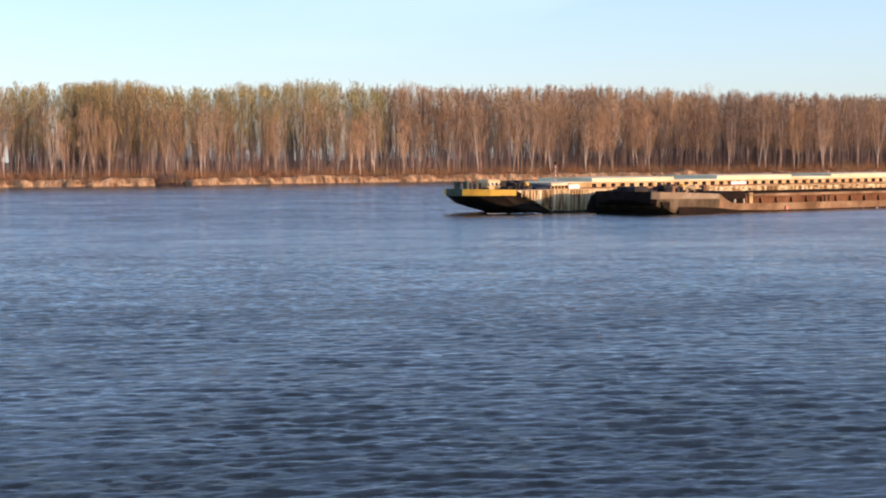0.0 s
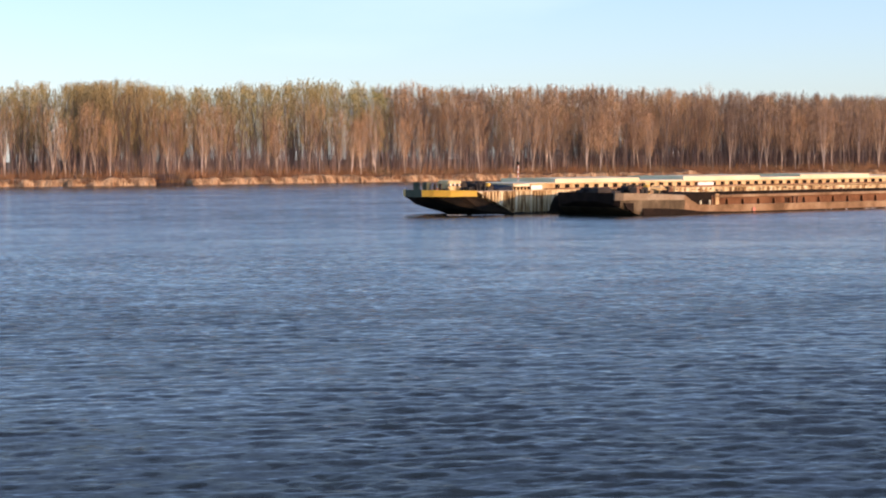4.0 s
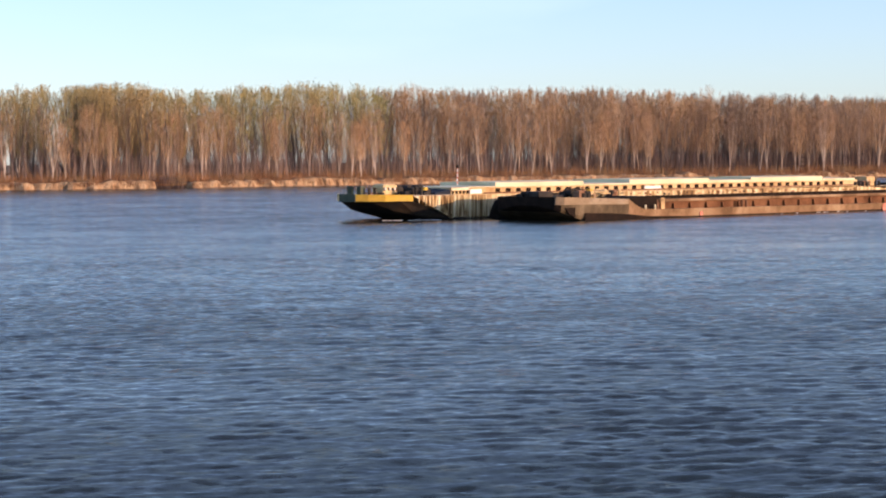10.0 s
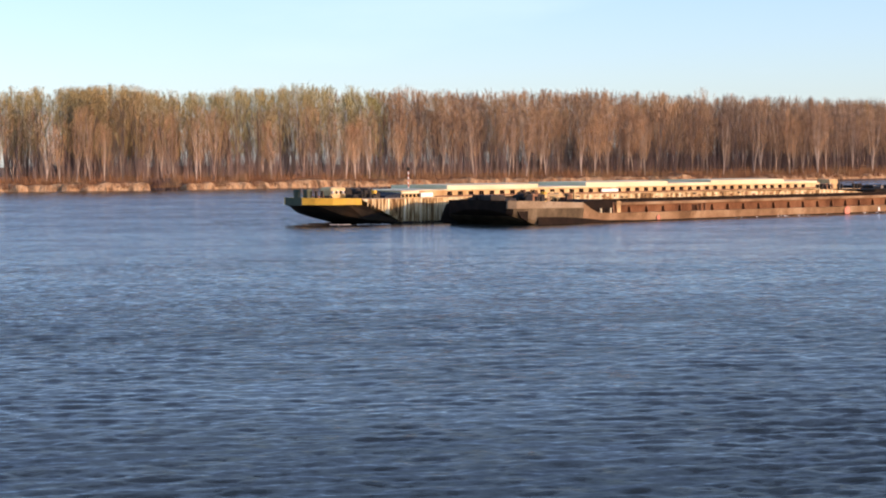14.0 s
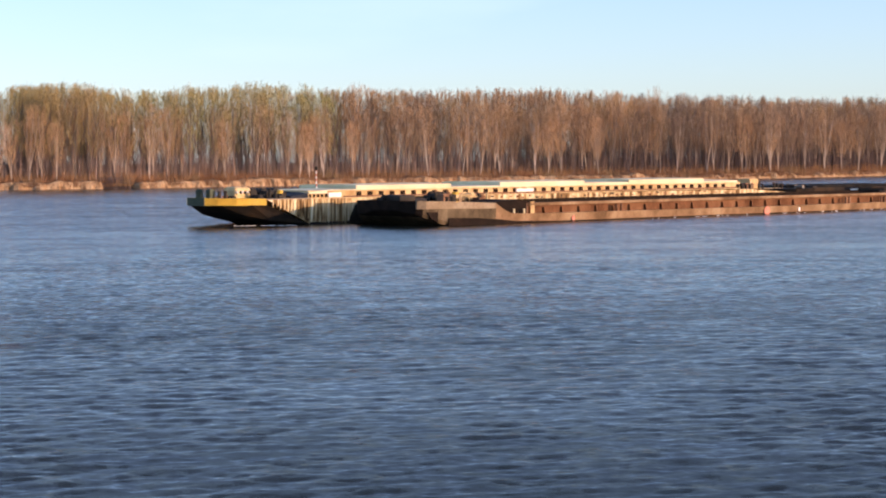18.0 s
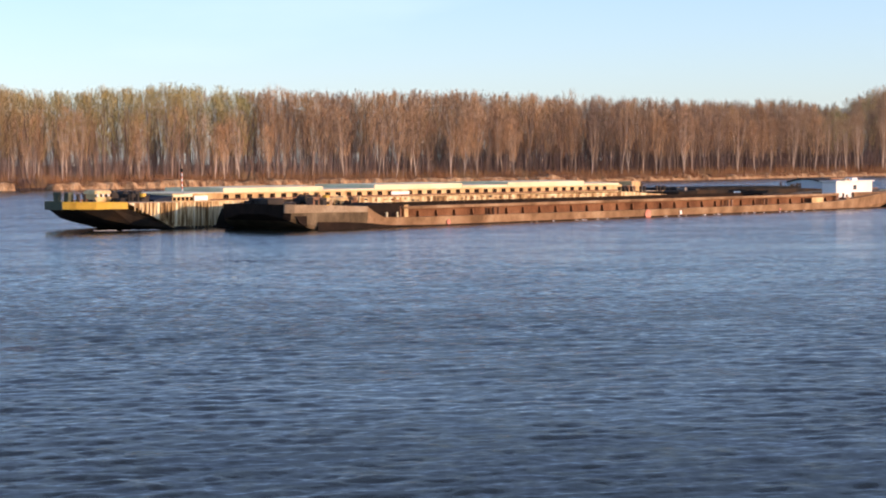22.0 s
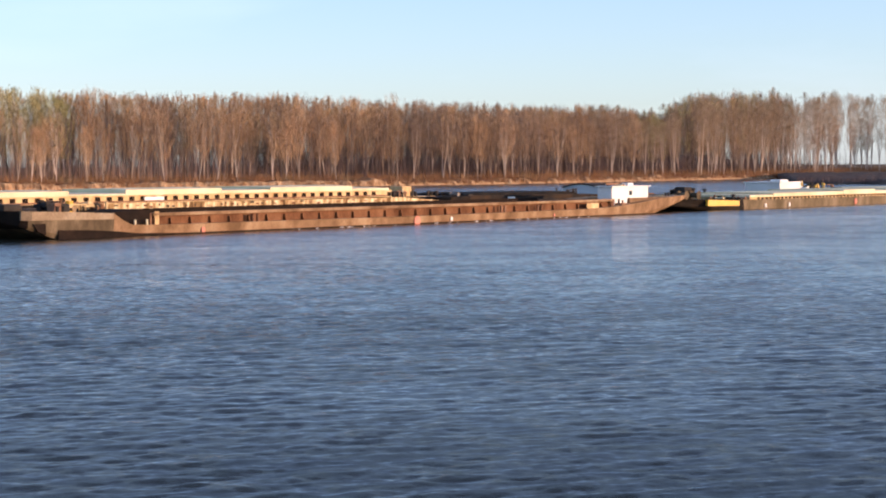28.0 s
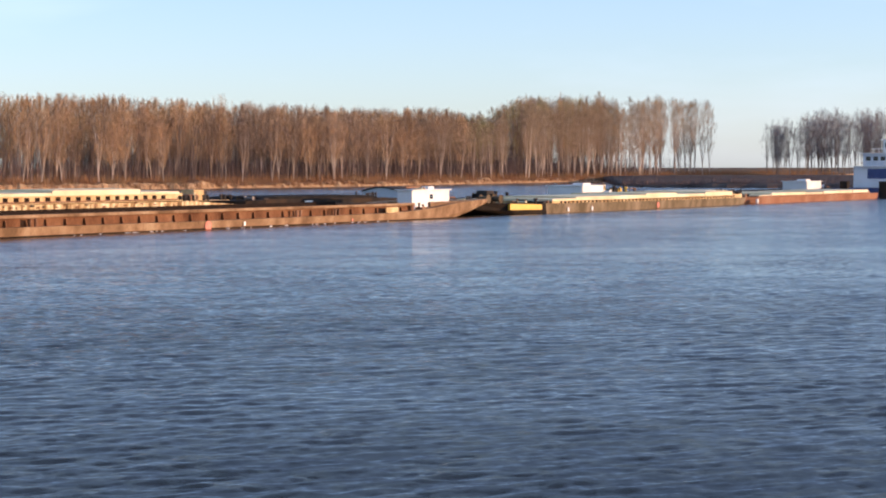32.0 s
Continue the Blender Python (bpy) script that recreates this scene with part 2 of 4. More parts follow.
M_ORANGE = mat("red_lead_hull", [(0.22, 0.1, 0.055), (0.31, 0.15, 0.085), (0.35, 0.2, 0.125)], 0.3, (1, 1, 0.6), 0.8, 0.3, spec=0.15)
M_OLIVE = mat("weathered_olive_hull", [(0.055, 0.04, 0.022), (0.105, 0.078, 0.046), (0.19, 0.145, 0.09)], 0.8, (1, 1, 0.4), 0.8, 0.3, spec=0.15)
M_DRAB = mat("olive_drab_hull", [(0.11, 0.085, 0.048), (0.18, 0.14, 0.085), (0.27, 0.21, 0.14)], 0.6, (1, 1, 0.4), 0.8, 0.3, spec=0.15)
M_STREAK = mat("streaked_hull", [(0.09, 0.05, 0.022), (0.36, 0.23, 0.1), (0.76, 0.6, 0.34), (0.85, 0.77, 0.54)], 2.4, (1, 1, 0.12), 0.8, 0.3, 9, spec=0.15)
M_CREAM = mat("cream_cover", [(0.64, 0.54, 0.33), (0.76, 0.67, 0.43), (0.8, 0.73, 0.52)], 0.3, rough=0.85, bump=0.1, fine=0.25, spec=0.15)
M_BEIGE = mat("beige_coaming", [(0.38, 0.23, 0.085), (0.58, 0.4, 0.18), (0.7, 0.54, 0.28)], 0.9, (1, 1, 0.4), 0.75, 0.2)
M_WHITE = mat("white_paint", [(0.72, 0.70, 0.66), (0.8, 0.79, 0.76)], 0.5, rough=0.5, bump=0.05, fine=0.15)
M_GREY = mat("grey_deck", [(0.16, 0.15, 0.13), (0.24, 0.21, 0.18), (0.27, 0.22, 0.17)], 0.6, rough=0.85, bump=0.2)
M_DARK = mat("dark_machinery", [(0.03, 0.028, 0.026), (0.06, 0.05, 0.042)], 1.5, rough=0.85, bump=0.2, spec=0.15)
# Shade of openings, hold and bow put into a colour; also the boot line
M_SHADE_BOOT = mat("near_black_shade_and_boot", [(0.015, 0.012, 0.01), (0.03, 0.02, 0.015)], 1.0, rough=0.95, bump=0, spec=0.05)
M_COAL = mat("coal_cargo", [(0.012, 0.012, 0.013), (0.03, 0.028, 0.026)], 1.2, rough=0.95, bump=0.8, bump_scale=4, spec=0.08)
M_RED = mat("orange_red_paint", [(0.55, 0.16, 0.10), (0.62, 0.24, 0.16)], 2.0, rough=0.6, bump=0)
M_BLUE = mat("blue_paint", [(0.03, 0.05, 0.16), (0.05, 0.075, 0.2)], 0.6, rough=0.5, bump=0.05)
M_GREEN = mat("green_paint", [(0.07, 0.09, 0.025), (0.16, 0.16, 0.04)], 1.0, rough=0.6, bump=0.1)
M_SLATE = mat("grey_green_paint", [(0.065, 0.075, 0.05), (0.11, 0.12, 0.08)], 1.0, rough=0.8, bump=0.1, spec=0.2)
M_FOAM = mat("foam", [(0.5, 0.5, 0.5), (0.75, 0.75, 0.74)], 3.0, rough=0.9, bump=0.3)
M_COAM = mat("dark_brown_coaming", [(0.10, 0.045, 0.022), (0.18, 0.085, 0.042), (0.25, 0.13, 0.068)], 0.5, (1, 1, 0.5), 0.85, 0.3, spec=0.12)
M_RAIL = mat("weathered_rail", [(0.21, 0.155, 0.095), (0.28, 0.21, 0.135), (0.35, 0.28, 0.195)], 0.5, (1, 1, 0.6), 0.85, 0.3, spec=0.15)
# Cover's shaded slope under blue sky, put into the colour
M_COVER_SHADE = mat("dark_blue_cover_shade", [(0.018, 0.023, 0.036), (0.035, 0.043, 0.06)], 0.8, rough=0.85, bump=0.4, bump_scale=3, spec=0.12)
M_GLASS = mat("dark_window_glass", [(0.02, 0.025, 0.03), (0.03, 0.035, 0.04)], 1.0, rough=0.05, bump=0, fine=0)
M_HOUSE = mat("grey_white_panel", [(0.5, 0.54, 0.58), (0.58, 0.6, 0.62)], 0.5, rough=0.6, bump=0.05, fine=0.2)


# ---- mesh helpers ----
def part(name, bm, material, parent=None, label=""):
    me = bpy.data.meshes.new(name)
    bm.to_mesh(me)
    bm.free()
    me.materials.append(material)
    ob = new(name, me)
    ob.parent = parent
    if label:
        tagged(ob, label)
    return ob


def box(bm, x0, x1, y0, y1, z0, z1, bevel=0.0):
    r = bmesh.ops.create_cube(bm, size=1.0, matrix=Matrix.Translation(((x0 + x1) / 2, (y0 + y1) / 2, (z0 + z1) / 2)) @ Matrix.Diagonal((x1 - x0, y1 - y0, z1 - z0, 1)))
    if bevel:
        edges = list({e for v in r["verts"] for e in v.link_edges})
        bmesh.ops.bevel(bm, geom=edges, offset=bevel, segments=2, affect="EDGES", profile=0.6)
    return bm


def cyl(bm, x, y, z0, z1, r0, r1=None, seg=10, m=None):
    bmesh.ops.create_cone(bm, cap_ends=True, segments=seg, radius1=r0, radius2=r0 if r1 is None else r1, depth=z1 - z0,
                          matrix=(m or Matrix.Identity(4)) @ Matrix.Translation((x, y, (z0 + z1) / 2)))
    return bm


def bx(*a, bevel=0.0):
    return box(bmesh.new(), *a, bevel=bevel)


def loft(sections):
    """A closed skin through sections, each a ring of as many points."""
    bm = bmesh.new()
    rings = [[bm.verts.new(p) for p in s] for s in sections]
    k = len(rings[0])
    for a, b in zip(rings, rings[1:]):
        for i in range(k):
            bm.faces.new((a[i], a[(i + 1) % k], b[(i + 1) % k], b[i]))
    bm.faces.new(rings[0][::-1])
    bm.faces.new(rings[-1])
    bmesh.ops.recalc_face_normals(bm, faces=bm.faces)
    return bm


def ring(a, y0, y1, zb, zt, bilge=0.4, lag=0.0, inset=None):
    """A hull's cross-section at a: flat deck, upright sides, cut bilges. lag: how far aft the bottom lies of the deck."""
    w = min(bilge, (y1 - y0) / 3, max(0.05, (zt - zb) / 2))
    k = w if inset is None else inset
    return [(a, y0, zt), (a + lag * 0.55, y0 + 0.02 + k * 0.3, zb + w), (a + lag, y0 + k, zb), (a + lag, y1 - k, zb), (a + lag * 0.55, y1 - 0.02 - k * 0.3, zb + w), (a, y1, zt)]


# ---- ground and water ----
BANK = [(-700, 240), (-300, 292), (-160, 322), (-82, 346), (-58, 350), (-30, 371), (0, 392), (45, 415), (98, 449), (137, 494), (163, 521), (282, 654), (420, 800), (900, 1250), (2500, 2600)]

WOOD = BANK[:14]


def rounded(line):
    for _ in range(2):
        cut = [line[0]]
        for (x0, y0), (x1, y1) in zip(line, line[1:]):
            cut += [(0.75 * x0 + 0.25 * x1, 0.75 * y0 + 0.25 * y1), (0.25 * x0 + 0.75 * x1, 0.25 * y0 + 0.75 * y1)]
        line = cut + [line[-1]]
    return line


BANK, WOOD = rounded(BANK), rounded(WOOD)


def bank_at(s, line=None):
    """A point on the far water's edge (or on the wood's), s metres along it, and the way inland."""
    line = line or BANK
    for (x0, y0), (x1, y1) in zip(line, line[1:]):
        d = math.hypot(x1 - x0, y1 - y0)
        if s <= d:
            ux, uy = (x1 - x0) / d, (y1 - y0) / d
            return x0 + ux * s, y0 + uy * s, -uy, ux
        s -= d
    return x1, y1, -uy, ux


LENGTHS = [math.hypot(b[0] - a[0], b[1] - a[1]) for a, b in zip(BANK, BANK[1:])]


def along(x, line):
    """How far along the line the place with this x lies."""
    s = 0
    for a, b in zip(line, line[1:]):
        d = math.hypot(b[0] - a[0], b[1] - a[1])
        if x <= b[0]:
            return s + d * (x - a[0]) / (b[0] - a[0])
        s += d
    return s


def bank_s(x):
    return along(x, BANK)


def wood_s(x):
    return along(x, WOOD)


GULLY = bank_s(-52.5)
INLAND = [(0.0, -0.6), (0.5, 0.12), (0.9, 0.9), (1.3, 1.45), (2.5, 1.6), (6, 1.75), (14, 2.0), (30, 2.1), (70, 2.1), (160, 2.0), (500, 2.0), (3000, 2.0)]


def build_ground():
    bm = bmesh.new()
    rows = []
    s, end = 0.0, sum(LENGTHS)
    lo, hi = bank_s(-170), bank_s(330)
    while s < end:
        x, y, nx, ny = bank_at(s)
        w = noise.noise((s * 0.11, 3, 0)) * 1.6 + noise.noise((s * 0.45, 7, 0)) * 1.3
        g = math.exp(-((s - GULLY) / 2.8) ** 4) * 8
        hgt = 0.86 + 0.4 * noise.noise((s * 0.07, 11, 0)) + 0.42 * noise.noise((s * 0.33, 2, 0))
        if x > 60:
            hgt *= 0.82 + 0.4 * noise.noise((s * 0.18, 21, 0))
        row = []
        for k, (d, z) in enumerate(INLAND):
            j = noise.noise((s * 0.9, d * 3.1, 5)) * 0.25 + noise.noise((s * 1.9, d * 2.3, 8)) * 0.4 if 0 < k < 5 else 0
            dd = d + w + j + (g if k < 6 else 0)
            zz = z * (hgt if k > 0 and k < 6 else 1) + (j * 0.4 if k else 0)
            if d > 40:
                row.append(bm.verts.new((x + nx * 30 - 0.35 * (dd - 30), y + ny * 30 + 0.94 * (dd - 30), zz)))
            else:
                row.append(bm.verts.new((x + nx * dd, y + ny * dd, zz)))
        rows.append(row)
        s += 0.45 if lo < s < hi else 12.0
    for a, b in zip(rows, rows[1:]):
        for i in range(len(a) - 1):
            f = bm.faces.new((a[i], b[i], b[i + 1], a[i + 1]))
            f.material_index = 0 if i < 4 else 1
    bmesh.ops.recalc_face_normals(bm, faces=bm.faces)
    ob = part("ground", bm, M_SAND)
    ob.data.materials.append(M_LITTER)
    return tagged(ob, "wooded river bank with an eroded sandy edge", "river bank", kind="structure")


build_ground()
SPIT = [(20.3, 590), (20.7, 470), (21.5, 440), (24, 425), (28, 420), (34, 430), (44, 480), (60, 640)]


def build_spit():
    """A low, dark tongue of land that runs out before the gap in the wood."""
    bm = bmesh.new()
    rows = []
    n = 90
    for i in range(n + 1):
        k = i / n * (len(SPIT) - 1)
        j = min(int(k), len(SPIT) - 2)
        az = radians(SPIT[j][0] + (SPIT[j + 1][0] - SPIT[j][0]) * (k - j))
        d0 = SPIT[j][1] + (SPIT[j + 1][1] - SPIT[j][1]) * (k - j) + 5 * noise.noise((i * 0.5, 1, 2))
        row = []
        for d, z in ((0, -0.4), (1.5, 0.3), (4, 0.8), (14, 1.2), (40, 1.6), (100, 1.8), (260, 1.85)):
            zz = z + 0.25 * noise.noise((i * 0.6, d * 0.1, 9))
            row.append(bm.verts.new((math.sin(az) * (d0 + d), math.cos(az) * (d0 + d), zz)))
        rows.append(row)
    for a, b in zip(rows, rows[1:]):
        for i in range(len(a) - 1):
            bm.faces.new((a[i], a[i + 1], b[i + 1], b[i]))
    bmesh.ops.recalc_face_normals(bm, faces=bm.faces)
    return tagged(part("ground_spit", bm, M_SPIT), "low dark brushy tongue of land", "river bank", kind="structure")


build_spit()


def build_water():
    """The river: wind waves shaped in the mesh on the near reach, a flat sheet round it out to the horizon."""
    rng = np.random.RandomState(4)
    ys, y = [], 21.0
    while y < 215:
        ys.append(y)
        y += 0.058 * max(1.0, y / 27) ** 1.3
    ys, cols = np.array(ys), 400
    step = np.gradient(ys)
    left = -np.maximum(23.0, 10 + 0.26 * ys)
    right = np.maximum(0.25 * ys, -22 + 0.554 * ys) + 4
    u = np.linspace(0, 1, cols)
    gx = left[:, None] + (right - left)[:, None] * u
    gy = np.repeat(ys[:, None], cols, 1)
    wide = (right - left) / cols
    edge = np.clip(np.minimum(u, 1 - u) / 0.03, 0, 1)[None] * np.clip((ys - 21) / 2, 0, 1)[:, None] * np.clip((215 - ys) / 60, 0, 1)[:, None]
    gust = np.zeros_like(gx)
    for _ in range(14):
        k, a = math.tau / rng.uniform(6, 30), rng.uniform(0, math.tau)
        gust += np.sin(k * (gx * math.cos(a) + gy * 0.6 * math.sin(a)) + rng.uniform(0, math.tau))
    gust = np.clip(0.95 + 0.06 * gust, 0.5, 1.3) * np.interp(gy, [28, 90], [1.3, 0.72])
    dx, dy, dz = np.zeros_like(gx), np.zeros_like(gx), np.zeros_like(gx)
    count = 120
    for i in range(count):
        size = 0.17 * (1.4 / 0.17) ** (i / (count - 1))
        k, a = math.tau / size, math.radians(-90 + rng.normal(10, 26))
        cell = np.sqrt((step * math.sin(a)) ** 2 + (wide * math.cos(a)) ** 2)[:, None]
        steep = 0.105 * math.sqrt(2 / count) * rng.uniform(0.6, 1.4) * (0.5 / size) ** 0.22
        high = steep / k * np.clip((size / cell - 2.0) / 1.6, 0, 1) * edge * gust
        phase = k * (gx * math.cos(a) + gy * math.sin(a)) + rng.uniform(0, math.tau)
        dz += high * np.cos(phase)
        dx -= high * 0.9 * math.cos(a) * np.sin(phase)
        dy -= high * 0.9 * math.sin(a) * np.sin(phase)
    rows = len(ys)
    verts = np.stack([gx + dx, gy + dy, dz], -1).reshape(-1, 3)
    idx = np.arange(rows * cols).reshape(rows, cols)
    far = 4500.0
    west = np.stack([np.full(rows, -far), ys, np.zeros(rows)], -1)
    east = np.stack([np.full(rows, far), ys, np.zeros(rows)], -1)
    south = np.stack([gx[0], np.full(cols, -80.0), np.zeros(cols)], -1)
    north = np.stack([gx[-1] * 20, np.full(cols, far), np.zeros(cols)], -1)
    corner = np.array([(-far, -80, 0), (far, -80, 0), (-far, far, 0), (far, far, 0)])
    n0 = rows * cols
    iw, ie = n0 + np.arange(rows), n0 + rows + np.arange(rows)
    i_s, i_n = n0 + 2 * rows + np.arange(cols), n0 + 2 * rows + cols + np.arange(cols)
    c = n0 + 2 * rows + 2 * cols + np.arange(4)
    verts = np.concatenate([verts, west, east, south, north, corner])

    def quads(a, b):
        return np.stack([a[:-1], a[1:], b[1:], b[:-1]], -1).reshape(-1, 4)

    faces = [np.stack([idx[:-1, :-1], idx[:-1, 1:], idx[1:, 1:], idx[1:, :-1]], -1).reshape(-1, 4), quads(idx[:, 0], iw), quads(ie, idx[:, -1]), quads(i_s, idx[0]), quads(idx[-1], i_n),
             np.array([(c[0], i_s[0], idx[0, 0], iw[0]), (i_s[-1], c[1], ie[0], idx[0, -1]), (iw[-1], idx[-1, 0], i_n[0], c[2]), (idx[-1, -1], ie[-1], c[3], i_n[-1])])]
    faces = np.concatenate(faces)
    me = bpy.data.meshes.new("water")
    me.vertices.add(len(verts))
    me.vertices.foreach_set("co", verts.astype(np.float32).ravel())
    me.loops.add(faces.size)
    me.loops.foreach_set("vertex_index", faces.astype(np.int32).ravel())
    me.polygons.add(len(faces))
    me.polygons.foreach_set("loop_start", np.arange(0, faces.size, 4, dtype=np.int32))
    me.polygons.foreach_set("use_smooth", np.ones(len(faces), dtype=bool))
    me.update(calc_edges=True)
    me.validate()
    me.materials.append(M_WATER)
    return new("water", me)


water = build_water()
tagged(water, "wide blue river with small wind ripples", "river", kind="structure")
near_ground = part("near_ground", bx(-4500, 4500, -4500, 8.1, -0.5, 3.2), M_LITTER)
tagged(near_ground, "flat near river bank below the viewpoint", "river bank", kind="structure")


# ---- poplars ----
def stick(bm, p, q, r0, r1, n=3):
    """A thin tapered stick from p to q."""
    p, q = Vector(p), Vector(q)
    d = (q - p).normalized()
    u = d.orthogonal().normalized()
    v = d.cross(u)
    ra = [bm.verts.new(p + (u * math.cos(i * math.tau / n) + v * math.sin(i * math.tau / n)) * r0) for i in range(n)]
    if r1 <= 0:
        t = bm.verts.new(q)
        for i in range(n):
            bm.faces.new((ra[i], ra[(i + 1) % n], t))
    else:
        rb = [bm.verts.new(q + (u * math.cos(i * math.tau / n) + v * math.sin(i * math.tau / n)) * r1) for i in range(n)]
        for i in range(n):
            bm.faces.new((ra[i], ra[(i + 1) % n], rb[(i + 1) % n], rb[i]))


def poplar_sticks(rng, h, spread, twigs, r):
    """Wood of one bare poplar: trunk, limbs and twigs, as lists of (p, q, r0, r1)."""
    trunk, limbs, fine = [], [], []
    lean = Vector((rng.uniform(-0.05, 0.05), rng.uniform(-0.05, 0.05), 0))

    def stem(z):
        return lean * z + Vector((math.sin(z * 0.5 + h) * 0.12, math.cos(z * 0.4) * 0.1, z))

    def reach(t):
        """How wide the crown is at t of the height."""
        if t < 0.68:
            return 0.15 + 0.85 * max(0.0, (t - 0.2) / 0.48) ** 0.85
        return max(0.0, 1.0 - ((t - 0.68) / 0.32) ** 2.8) ** 0.5

    # one to four stems that part low down, in a narrow vase
    ways = []
    turn = rng.uniform(0, math.tau)
    for i in range(rng.choice((1, 2, 2, 3, 3, 4))):
        a = turn + i * 2.4 + rng.uniform(-0.4, 0.4)
        off = Vector((math.cos(a), math.sin(a), 0)) * spread * (rng.uniform(0.25, 0.62) if i else rng.uniform(0.0, 0.35))
        z0 = h * rng.uniform(0.01, 0.2) if i else 0.0
        ways.append((z0, off, h * rng.uniform(0.8, 0.9), 1.0 if i == 0 else rng.uniform(0.55, 0.85)))

    def on(way, z):
        z0, off, top, _ = way
        t = max(0.0, (z - z0) / (top - z0))
        return stem(z) + off * t ** 0.9

    for way in ways:
        z0, off, top, k = way
        n = 8
        zs = [z0 + (top - z0) * i / n for i in range(n + 1)]
        for i in range(n):
            w0, w1 = r * k * (1 - i / n) ** 0.8 + 0.012, r * k * (1 - (i + 1) / n) ** 0.8 + 0.012
            (trunk if i < 7 else limbs).append((on(way, zs[i]), on(way, zs[i + 1]), w0, w1))
    for _ in range(rng.randint(20, 28)):
        way = rng.choice(ways)
        f = rng.uniform(0.18, 0.74)
        a = rng.uniform(0, math.tau)
        top = min(rng.uniform(0.75, 0.9), f + rng.uniform(0.18, 0.42))
        out = spread * rng.uniform(0.2, 0.6) * reach(top)
        p = on(way, max(way[0], f * h))
        q = on(way, top * h) + Vector((math.cos(a) * out, math.sin(a) * out, 0))
        m = p.lerp(q, 0.5) + Vector((math.cos(a), math.sin(a), 0)) * out * 0.12
        for u, v, w0, w1 in ((p, m, 0.24, 0.15), (m, q, 0.15, 0.04)):
            limbs.append((u, v, r * w0 * (1.2 - f), r * w1 * (1.2 - f)))
    sprays, each = twigs
    for _ in range(sprays):
        t = 0.33 + 0.67 * rng.random() ** 0.8
        a = rng.uniform(0, math.tau)
        d = spread * reach(t) * rng.random() ** 0.5
        rise = rng.uniform(1.2, 2.6)
        e = stem(t * h) + Vector((math.cos(a) * d, math.sin(a) * d, rng.uniform(-0.3, 0.3)))
        o = e - Vector((math.cos(a) * rise * 0.22, math.sin(a) * rise * 0.22, rise))
        fine.append((o, e, 0.018, 0.0))
        for _ in range(each):
            u = o.lerp(e, rng.uniform(0.0, 1.0))
            b = rng.uniform(0, math.tau)
            ln, side = rng.uniform(0.35, 1.1), rng.uniform(0.25, 0.9)
            fine.append((u, u + Vector((math.cos(b) * ln * side, math.sin(b) * ln * side, ln * rng.uniform(0.3, 0.8))), rng.uniform(0.010, 0.021), 0.0))
    return trunk, limbs, fine


def twig(rng, p, q, w):
    """The three corners of a flat sliver of a twig, turned at random."""
    d = Vector((rng.uniform(-1, 1), rng.uniform(-1, 1), rng.uniform(-0.3, 0.3))).normalized() * w
    return (p.x - d.x, p.y - d.y, p.z - d.z), (p.x + d.x, p.y + d.y, p.z + d.z), (q.x, q.y, q.z)


def poplar(seed, h, spread, twigs, r, material=None):
    rng = random.Random(seed)
    trunk, limbs, fine = poplar_sticks(rng, h, spread, twigs, r)
    root = new("poplar_tree")
    for name, sticks, bark in (("trunk", trunk, M_BARK), ("branchwork", limbs, M_LIMB)):
        bm = bmesh.new()
        for p, q, r0, r1 in sticks:
            stick(bm, p, q, r0, r1, 5 if name == "trunk" else 3)
        wood = part(name, bm, bark, root)
        if name == "branchwork":
            tagged(wood, kind="stuff")
    verts = [v for p, q, w, _ in fine for v in twig(rng, p, q, w)]
    me = bpy.data.meshes.new("crown")
    me.from_pydata(verts, [], [(i, i + 1, i + 2) for i in range(0, len(verts), 3)])
    me.materials.append(material or M_TWIG)
    new("crown", me).parent = root
    return root


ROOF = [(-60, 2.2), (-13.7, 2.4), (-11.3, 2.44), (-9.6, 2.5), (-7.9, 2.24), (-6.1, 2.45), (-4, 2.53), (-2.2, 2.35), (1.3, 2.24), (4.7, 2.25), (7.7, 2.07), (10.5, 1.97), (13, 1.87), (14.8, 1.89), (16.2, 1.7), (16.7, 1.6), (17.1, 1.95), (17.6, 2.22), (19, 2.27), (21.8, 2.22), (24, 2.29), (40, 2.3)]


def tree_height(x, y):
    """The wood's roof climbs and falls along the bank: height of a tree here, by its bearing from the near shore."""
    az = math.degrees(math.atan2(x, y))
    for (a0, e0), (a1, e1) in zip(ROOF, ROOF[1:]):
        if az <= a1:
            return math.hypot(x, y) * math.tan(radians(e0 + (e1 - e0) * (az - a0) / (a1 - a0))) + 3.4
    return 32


tree_rng = random.Random(5)
models = [poplar(100 + i, 15.5 + 1.2 * (i % 4), 3.0 + 0.45 * (i % 4), (140, 32), 0.1 + 0.012 * (i % 3)) for i in range(12)]
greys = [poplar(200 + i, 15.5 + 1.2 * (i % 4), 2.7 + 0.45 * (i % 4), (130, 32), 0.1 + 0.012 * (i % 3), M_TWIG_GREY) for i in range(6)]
talls = [poplar(300 + i, 27 + 1.2 * (i % 4), 3.9 + 0.5 * (i % 3), (230, 30), 0.15 + 0.015 * (i % 3), M_TWIG_TALL) for i in range(7)]
for m0 in talls:
    tagged(m0, "very tall slender bare poplar with a pale trunk", "tree", "poplars on the far bank")
for m0 in greys:
    tagged(m0, "tall bare poplar with a pale trunk and darkened grey-brown twigs", "tree", "poplars on the far bank")
for m0 in models:
    tagged(m0, "tall bare poplar with a pale trunk and orange-brown twigs", "tree", "poplars on the far bank")
spots = []
s, lo, hi = 0.0, wood_s(-165), wood_s(306)
